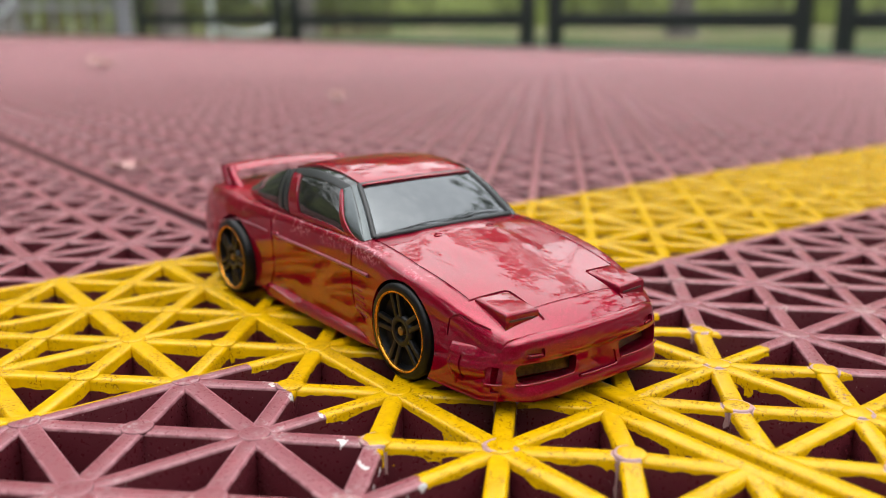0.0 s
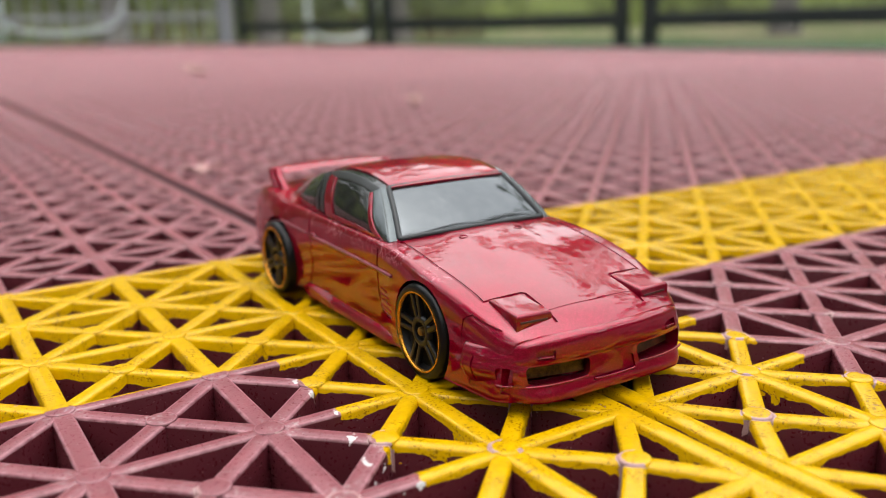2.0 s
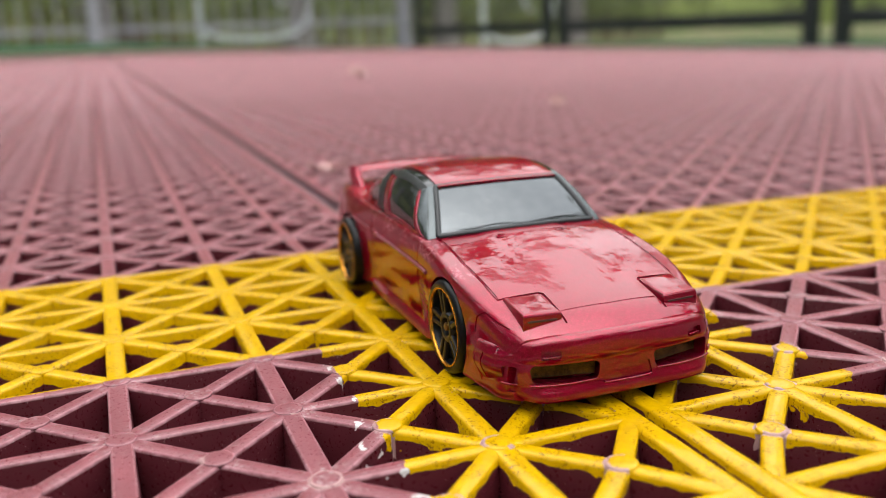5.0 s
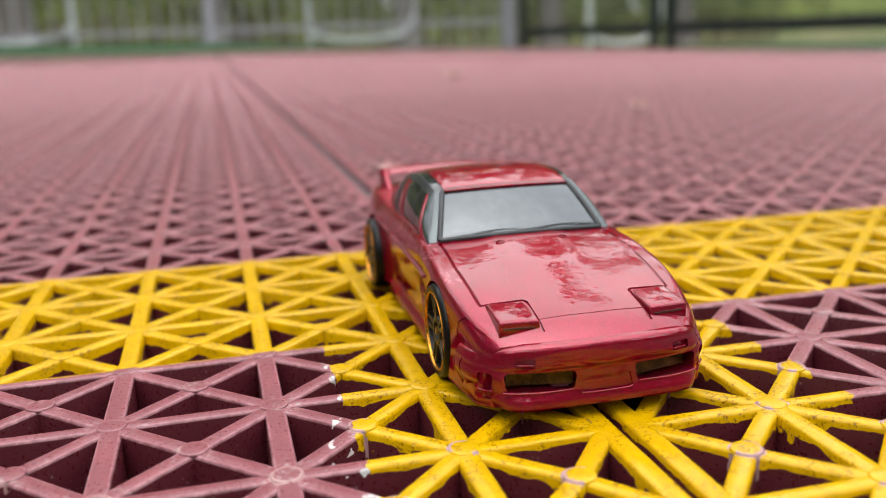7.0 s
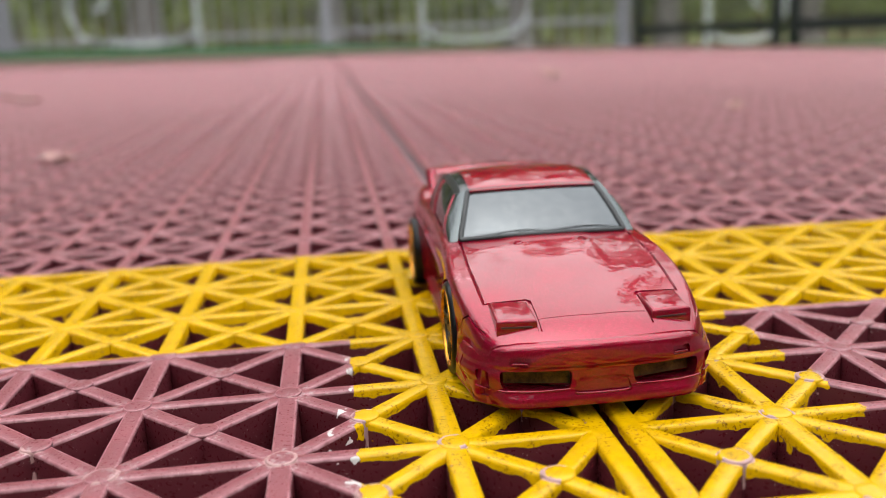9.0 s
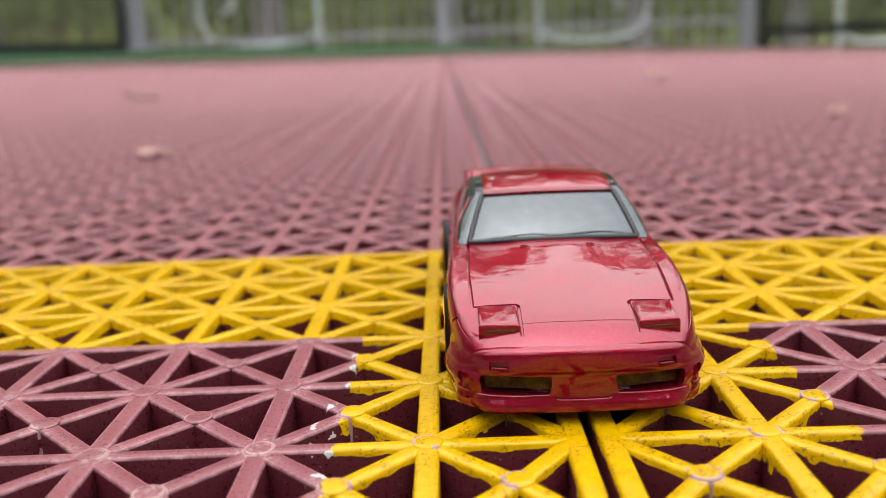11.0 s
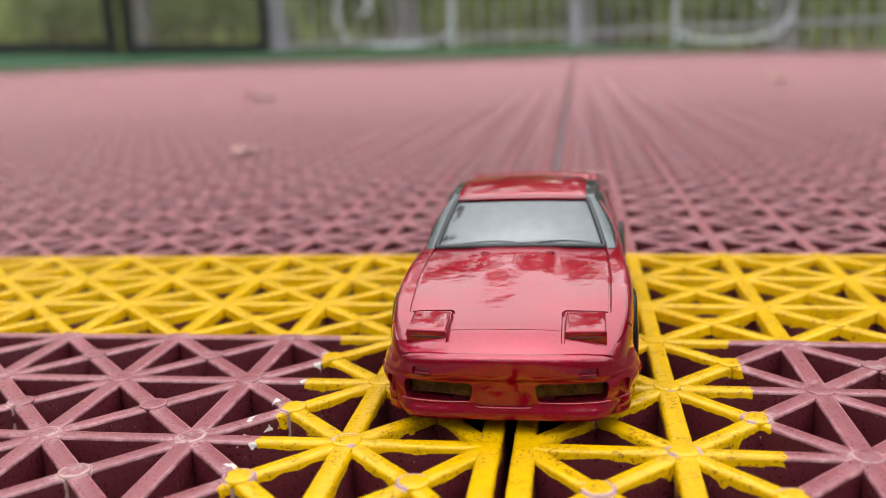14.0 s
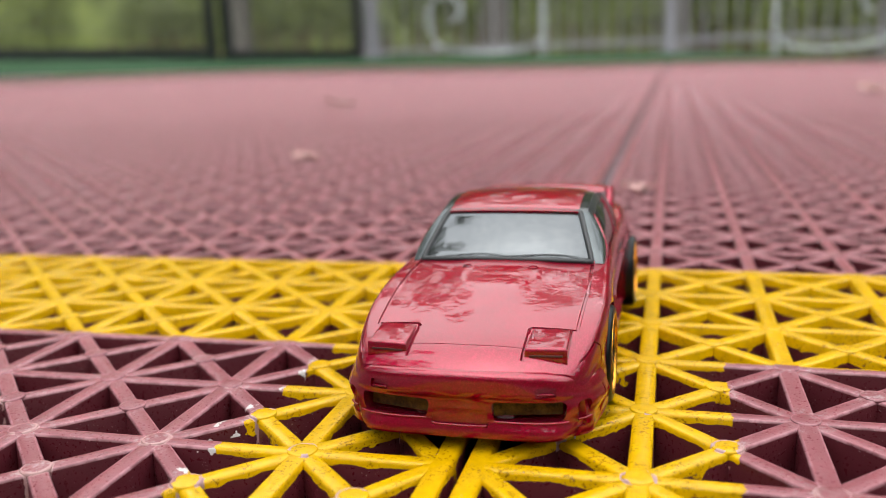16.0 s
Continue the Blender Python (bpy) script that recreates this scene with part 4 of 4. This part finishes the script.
def build_spoiler():
    wing = bmesh.new()
    rows = []
    for k in range(33):
        x = -10.5 + 21.0 * k / 32
        e = min(1.0, (10.5 - abs(x)) / 0.8 + 0.35)
        z = 17.55 - 0.004 * x * x
        yc = 71.6
        rows.append([(x, yc - 1.7 * e, z - 0.25 * e), (x, yc - 0.6, z + 0.28 * e), (x, yc + 0.9, z + 0.42 * e), (x, yc + 1.7 * e, z + 0.45 * e), (x, yc + 1.7 * e, z + 0.05 * e), (x, yc, z - 0.35 * e)])
    vs = grid(wing, rows, True)
    wing.faces.new(vs[0])
    wing.faces.new(vs[-1])
    bmesh.ops.recalc_face_normals(wing, faces=wing.faces)
    sp = part("spoiler", mm(wing), M_RED, CAR, "pinkish red hoop-shaped tail wing", 40)
    for sx in (-1, 1):
        for y0, y1 in ((71.0, 72.6), (67.2, 70.3)):
            leg = bmesh.new()
            pts = [(sx * 10.1, y1, 17.5), (sx * 10.25, y1 * 0.7 + y0 * 0.3, 16.2), (sx * 10.2, y0, 14.6), (sx * 10.0, y0 - 0.3, 13.2)]
            tube(leg, pts, [0.75, 0.7, 0.75, 1.0], 10)
            part("spoiler_leg", mm(leg), M_RED, sp, "", 50)


build_spoiler()


def build_wheel():
    wheel = empty("wheel")
    wheel.parent = CAR
    tagged(wheel, "black wheel with a gold rim ring")
    b = bmesh.new()
    lathe(b, [(-3.7, 3.6), (-3.7, 5.2), (-3.4, 5.62), (-3.0, 5.75), (-0.55, 5.75), (-0.2, 5.6), (0.0, 5.3), (0.0, 4.86), (-0.18, 4.78)], 56)
    part("tyre", mm(b), M_TYRE, wheel, "glossy black tyre", 50)
    b = bmesh.new()
    lathe(b, [(-0.2, 4.84), (0.05, 4.82), (0.08, 4.74), (0.05, 4.62), (-0.12, 4.56), (-0.3, 4.54)], 56)
    part("rim_ring", mm(b), M_GOLD, wheel, "orange-gold foil rim ring", 60)
    b = bmesh.new()
    rings = lathe(b, [(-0.25, 4.58), (-1.15, 4.35), (-1.35, 3.9), (-1.4, 0.3)], 48)
    b.faces.new(rings[-1])
    part("wheel_dish", mm(b), M_SPOKE, wheel, "", 50)
    for k in range(5):
        for off in (-0.48, 0.48):
            b = bmesh.new()
            box(b, -0.9, -0.2, 1.5, 4.5, off - 0.3, off + 0.3, 0.14)
            for v in b.verts:
                out = v.co.y
                v.co.x += -0.18 * (1 - out / 4.5)
                v.co.z += (0.14 if off > 0 else -0.14) * (out - 2.2) / 2.2
            bmesh.ops.rotate(b, cent=(0, 0, 0), matrix=Matrix.Rotation(2 * math.pi * k / 5 + 0.35, 3, "X"), verts=b.verts)
            part("spoke", mm(b), M_SPOKE, wheel, "", 40)
    b = bmesh.new()
    rings = lathe(b, [(-0.9, 2.0), (-0.42, 1.9), (-0.3, 1.75), (-0.28, 1.3), (-0.36, 1.16), (-0.9, 1.05), (-0.95, 0.6)], 32)
    b.faces.new(rings[-1])
    part("hub", mm(b), M_SPOKE, wheel, "", 40)
    b = bmesh.new()
    rings = lathe(b, [(-0.95, 0.55), (-0.3, 0.5), (-0.2, 0.36)], 24)
    b.faces.new(rings[-1])
    part("axle_cap", mm(b), M_CAP, wheel, "brass coloured axle end", 40)
    return wheel


def build_wheels():
    first = build_wheel()
    face = 14.65
    first.matrix_basis = pose(face * MM, FRONT_Y * MM, AXLE_Z * MM, 0, 0, 0)
    copy_thing(first, pose((face + 0.5) * MM, (REAR_Y - 0.4) * MM, (AXLE_Z - 0.35) * MM, 31, 0, 0))
    copy_thing(first, pose(-face * MM, FRONT_Y * MM, AXLE_Z * MM, 12, 0, 180))
    copy_thing(first, pose(-(face + 0.5) * MM, (REAR_Y - 0.4) * MM, (AXLE_Z - 0.35) * MM, 47, 0, 180))


build_wheels()


# ---------------------------------------------------------------- round the court
def post(name, x, y, w, h, label):
    b = box(bmesh.new(), -w / 2, w / 2, -w / 2, w / 2, 0, h, 0.008)
    p = part(name, b, M_GREY)
    p.matrix_world = pose(x, y, land(x, y))
    tagged(p, label, "fence post", "fence posts")
    cap = box(bmesh.new(), -w / 2 - 0.006, w / 2 + 0.006, -w / 2 - 0.006, w / 2 + 0.006, h, h + 0.02, 0.006)
    part("cap", cap, M_GREY, p)
    foot = box(bmesh.new(), -w * 0.9, w * 0.9, -w * 0.9, w * 0.9, 0, 0.012, 0.003)
    part("foot_plate", foot, M_GREY, p)


for px in (-3.02, 0.0, 3.02):
    post("fence_post", px, 9.0, 0.14 if px else 0.12, 2.4, "lavender-grey square steel fence post at the court's edge")


def picket_fence():
    f = empty("picket_fence", label="thin grey steel picket fence behind the court", category="fence")
    for z in (0.14, 2.1):
        part("rail", box(bmesh.new(), -2.95, 2.95, 8.98, 9.02, z, z + 0.04, 0.004), M_GREY, f)
    b = box(bmesh.new(), -0.010, 0.010, -0.010, 0.010, -0.02, 2.25, 0.002)
    me = mesh_from("picket", b, M_GREY)
    for k in range(-18, 19):
        if k:
            ob = new("picket", me)
            ob.parent = f
            ob.location = (k * 0.157, 9.0, land(k * 0.157, 9.0) + 0.02)


picket_fence()


def panel(a, b, tone):
    """A black framed fence panel between two points of the plan."""
    a, b = Vector(a), Vector(b)
    d = b - a
    ln = d.length
    yaw = math.degrees(math.atan2(d.y, d.x))
    z0 = max(land(a.x, a.y), land(b.x, b.y)) + (0.10 if a.x > 0 else -0.05)
    e = empty("framed_panel", pose(a.x, a.y, z0, 0, 0, yaw), label="black steel framed fence panel with a dull grey-green mesh screen", category="fence panel", group="fence panels")
    for x in (0.06, ln - 0.15):
        part("upright", box(bmesh.new(), x, x + 0.09, -0.03, 0.03, -0.14, 2.2, 0.006), M_BLACK, e)
    for z in (0.03, 2.1):
        part("rail", box(bmesh.new(), 0.15, ln - 0.15, -0.025, 0.025, z, z + 0.09, 0.006), M_BLACK, e)
    mesh_bm = bmesh.new()
    for k in range(1, int(ln / 0.09)):
        tube(mesh_bm, [(0.1 + k * 0.09, 0, 0.15), (0.1 + k * 0.09, 0, 2.12)], 0.003, 5)
    for k in range(1, 22):
        tube(mesh_bm, [(0.1, 0, 0.15 + k * 0.09), (ln - 0.1, 0, 0.15 + k * 0.09)], 0.003, 5)
    part("wire_mesh", mesh_bm, tone, e, "fine wire mesh")


RIGHT = [(3.12, 8.95), (3.52, 6.6), (3.92, 4.05), (4.22, 2.35), (4.5, 0.2), (4.6, -2.4), (4.6, -5.0)]
for p, q in zip(RIGHT, RIGHT[1:]):
    panel(p, q, M_SCREEN)
    panel((-q[0], q[1]), (-p[0], p[1]), M_SCREEN)


def scroll(x, y, w, flip):
    """A white iron bench end: a long bow with a curled tip."""
    b = bmesh.new()
    pts = [(0, 0, 0.95), (0, 0, 0.30), (0.06, 0, 0.16), (0.18, 0, 0.08), (w * 0.5, 0, 0.05), (w - 0.2, 0, 0.10), (w - 0.06, 0, 0.22), (w, 0, 0.42), (w - 0.05, 0, 0.62), (w - 0.22, 0, 0.70), (w - 0.36, 0, 0.60), (w - 0.36, 0, 0.46), (w - 0.26, 0, 0.40)]
    fine = []
    for k in range(len(pts) - 1):
        p0, p1, p2, p3 = (Vector(pts[max(0, min(len(pts) - 1, k + d))]) for d in (-1, 0, 1, 2))
        for s in range(5):
            t = s / 5
            fine.append(0.5 * ((2 * p1) + (p2 - p0) * t + (2 * p0 - 5 * p1 + 4 * p2 - p3) * t * t + (3 * p1 - p0 - 3 * p2 + p3) * t ** 3))
    tube(b, fine, 0.024, 8)
    ob = part("iron_scroll", b, M_WHITE, None, "", 60)
    ob.matrix_world = pose(x, y, land(x, y), 0, 0, 180 if flip else 0)
    tagged(ob, "white painted curled iron frame behind the fence", "iron frame", "white iron frames")
    bar = tube(bmesh.new(), [(0, 0, 0), (0, 0, 1.1)], 0.035, 8)
    part("stand", bar, M_WHITE, ob, "", 60)


for sx, sy, sw, flip in ((1.05, 9.9, 1.2, False), (-1.35, 9.9, 1.3, True), (4.2, 9.6, 0.9, False)):
    scroll(sx, sy, sw, flip)


def leaf_cloud(bm, centre, radius, count, size, rng, squash=0.75):
    """Small folded leaves scattered in clumps round a centre."""
    for _ in range(count):
        d = Vector((rng.gauss(0, 1), rng.gauss(0, 1), rng.gauss(0, 1))).normalized() * radius * rng.random() ** 0.45
        p = Vector(centre) + Vector((d.x, d.y, d.z * squash))
        m = Matrix.Translation(p) @ Euler((rng.uniform(0, 6.3), rng.uniform(0, 6.3), rng.uniform(0, 6.3))).to_matrix().to_4x4()
        s = size * rng.uniform(0.6, 1.3)
        vs = [bm.verts.new(m @ Vector(q)) for q in ((-s, 0, 0), (0, -s * 0.45, s * 0.12), (s, 0, 0), (0, s * 0.45, s * 0.12))]
        bm.faces.new((vs[0], vs[1], vs[2]))
        bm.faces.new((vs[0], vs[2], vs[3]))


def tree(x, y, h, spread_r, seed, count=3600):
    rng = random.Random(seed)
    e = empty("tree", pose(x, y, land(x, y) - 0.02), label="leafy park tree with a grey trunk beyond the court, from a partly added ring", category="tree", group="trees round the court")
    b = bmesh.new()
    lean = rng.uniform(-0.3, 0.3)
    trunk = [(lean * t * t, 0.2 * lean * t, h * 0.55 * t) for t in (0, 0.05, 0.2, 0.45, 0.7, 1.0)]
    tube(b, trunk, [0.26, 0.19, 0.16, 0.14, 0.12, 0.08], 10)
    tips = []
    for k in range(7):
        a = 2 * math.pi * k / 7 + rng.uniform(-0.3, 0.3)
        s = Vector(trunk[3 + k % 3])
        tip = s + Vector((math.cos(a) * spread_r * rng.uniform(0.5, 0.8), math.sin(a) * spread_r * rng.uniform(0.5, 0.8), h * rng.uniform(0.18, 0.42)))
        tube(b, [s, s.lerp(tip, 0.5) + Vector((0, 0, -0.15)), tip], [0.07, 0.05, 0.02], 6)
        tips.append(tip)
    part("trunk", b, M_BARK, e, "grey bark trunk with limbs", 60)
    c = bmesh.new()
    tips.append(Vector((0, 0, h * 0.82)))
    for tip in tips:
        for _ in range(7):
            o = tip + Vector((rng.uniform(-1, 1), rng.uniform(-1, 1), rng.uniform(-0.7, 0.8))) * spread_r * 0.45
            leaf_cloud(c, o, spread_r * rng.uniform(0.08, 0.24), count // 62, 0.13, rng, 0.6)
    for k in range(3 if y > 11 else 6):
        a = 2 * math.pi * k / 6 + rng.uniform(-0.4, 0.4)
        o = Vector((math.cos(a) * spread_r * 0.6, math.sin(a) * spread_r * 0.6, h * rng.uniform(0.24, 0.48)))
        leaf_cloud(c, o, spread_r * rng.uniform(0.25, 0.42), count // 26, 0.2, rng)
    part("crown", c, M_LEAF, e, "uneven green crown")


# trees with negative y stand unseen behind the camera, added to block sky
for args in ((2.6, 12.0, 7.8, 2.4, 1), (-2.35, 12.4, 8.4, 2.6, 2), (-6.5, 13.0, 10.0, 3.0, 3), (-8.0, 0.9, 11.5, 4.6, 21, 9000), (0.1, 12.8, 7.8, 2.3, 22), (4.9, 12.6, 8.0, 2.4, 23), (-4.5, 13.2, 9.2, 2.5, 24), (7.0, 12.5, 9.2, 3.0, 4), (10.5, 8.0, 8.8, 3.2, 5), (-10.5, 7.5, 11, 3.6, 6), (0.6, 16.5, 13.0, 3.6, 7), (11.5, 2.0, 11, 3.6, 8),
             (-11.5, 1.0, 11.5, 3.6, 9), (-10.5, -6.0, 13, 4.0, 10), (10.8, -5.0, 13, 4.0, 11), (6.0, -9.5, 13, 4.2, 12), (-4.5, -9.5, 13.5, 4.2, 13), (0.8, -10.5, 13, 4.2, 14)):
    tree(*args)


def hedge(x0, x1, y, h, seed):
    rng = random.Random(seed)
    b = bmesh.new()
    n = int((x1 - x0) / 0.35)
    for k in range(n):
        x = x0 + (k + 0.5) * 0.35
        for z in (0.42, 0.7):
            leaf_cloud(b, (x, y + rng.uniform(-0.2, 0.2), z * h + land(x, y)), 0.34, 130, 0.055, rng, 0.9)
    ob = part("hedge", b, M_HEDGE)
    tagged(ob, "low clipped green hedge behind the picket fence", "hedge", kind="stuff")
    t = bmesh.new()
    for k in range(int((x1 - x0) / 0.05)):
        x = x0 + (k + rng.random()) * 0.05
        p = Vector((x, y + rng.uniform(-0.3, 0.1), land(x, y) - 0.02))
        tube(t, [p, p + Vector((rng.uniform(-0.12, 0.12), rng.uniform(-0.1, 0.1), h * rng.uniform(0.3, 0.5)))], [0.02, 0.008], 5)
    tagged(part("twigs", t, M_TWIG), "bare brown twigs at the foot of the hedge", "twigs", kind="stuff")


hedge(-9, 9, 13.2, 1.3, 11)


def bushes(a, b, h, seed, label):
    rng = random.Random(seed)
    bm = bmesh.new()
    a, b = Vector(a), Vector(b)
    n = int((b - a).length / 0.6)
    for k in range(n):
        p = a.lerp(b, (k + 0.5) / n)
        for z in np.arange(0.3, h * rng.uniform(0.8, 1.1), 0.55):
            leaf_cloud(bm, (p.x + rng.uniform(-0.3, 0.3), p.y + rng.uniform(-0.3, 0.3), float(z) + land(p.x, p.y)), 0.6, 60, 0.11, rng, 0.9)
    tagged(part("bushes", bm, M_LEAF), label, "bushes", kind="stuff")


# out of view behind the camera, added to darken the bumper's reflections
bushes((-8, -6.4), (8, -6.4), 2.8, 12, "tall dark green bushes added unseen along the court's near end")
# added here to darken what the car's left side reflects
bushes((-8.2, -6.0), (-8.2, 6.0), 2.8, 15, "tall dark green bushes added beside the court behind the panels")


def backdrop():
    """Far greenery that closes the view at head height."""
    b = bmesh.new()
    rows = []
    for z in (-1.0, 1.2, 3.6, 7.0, 10.0, 12.5):
        rows.append([((34 + 2.0 * math.sin(k * 1.7)) * math.cos(2 * math.pi * k / 96), (34 + 2.0 * math.sin(k * 1.7)) * math.sin(2 * math.pi * k / 96), z + (z / 12.5) ** 3 * (1.5 * math.sin(k * 2.3) + 1.1 * math.sin(k * 5.1))) for k in range(96)])
    grid(b, rows, True)
    tagged(part("backdrop", b, M_HEDGE, smooth=60), "distant band of park greenery", "greenery", kind="structure")


backdrop()


def dry_leaf(x, y, size, turn, curl, lift):
    b = bmesh.new()
    n = 8
    rows = []
    for i in range(n + 1):
        t = i / n
        w = size * 0.42 * math.sin(math.pi * min(1, t * 0.96 + 0.02)) ** 0.8
        rows.append([(w * s, size * (t - 0.5), curl * size * (s * s * 0.5 + (t - 0.5) ** 2) + 0.0006 * math.sin(9 * t + 5 * s)) for s in (-1, -0.5, 0, 0.5, 1)])
    grid(b, rows)
    ob = part("fallen_leaf", b, M_DRY, None, "", 60)
    ob.matrix_world = pose(x, y, fall(x) + sag(y) + 0.001 + 0.5 * size * math.sin(radians(lift)), lift, 0, turn)
    tagged(ob, "small dry beige leaf lying on the court", "leaf", "fallen leaves")
    stem = tube(bmesh.new(), [(0, -size * 0.5, 0.0004), (0, -size * 0.75, 0.002)], 0.0004, 5)
    part("stem", stem, M_DRY, ob)


for args in ((0.172, 0.339, 0.012, -25, 0.25, 12), (-0.135, 0.279, 0.014, 60, 0.12, 6), (0.010, 0.187, 0.009, 75, 0.06, 6), (0.190, 0.780, 0.030, 20, 0.2, 10), (-0.296, 0.748, 0.03, 100, 0.2, 10)):
    dry_leaf(*args)

build_tiles()
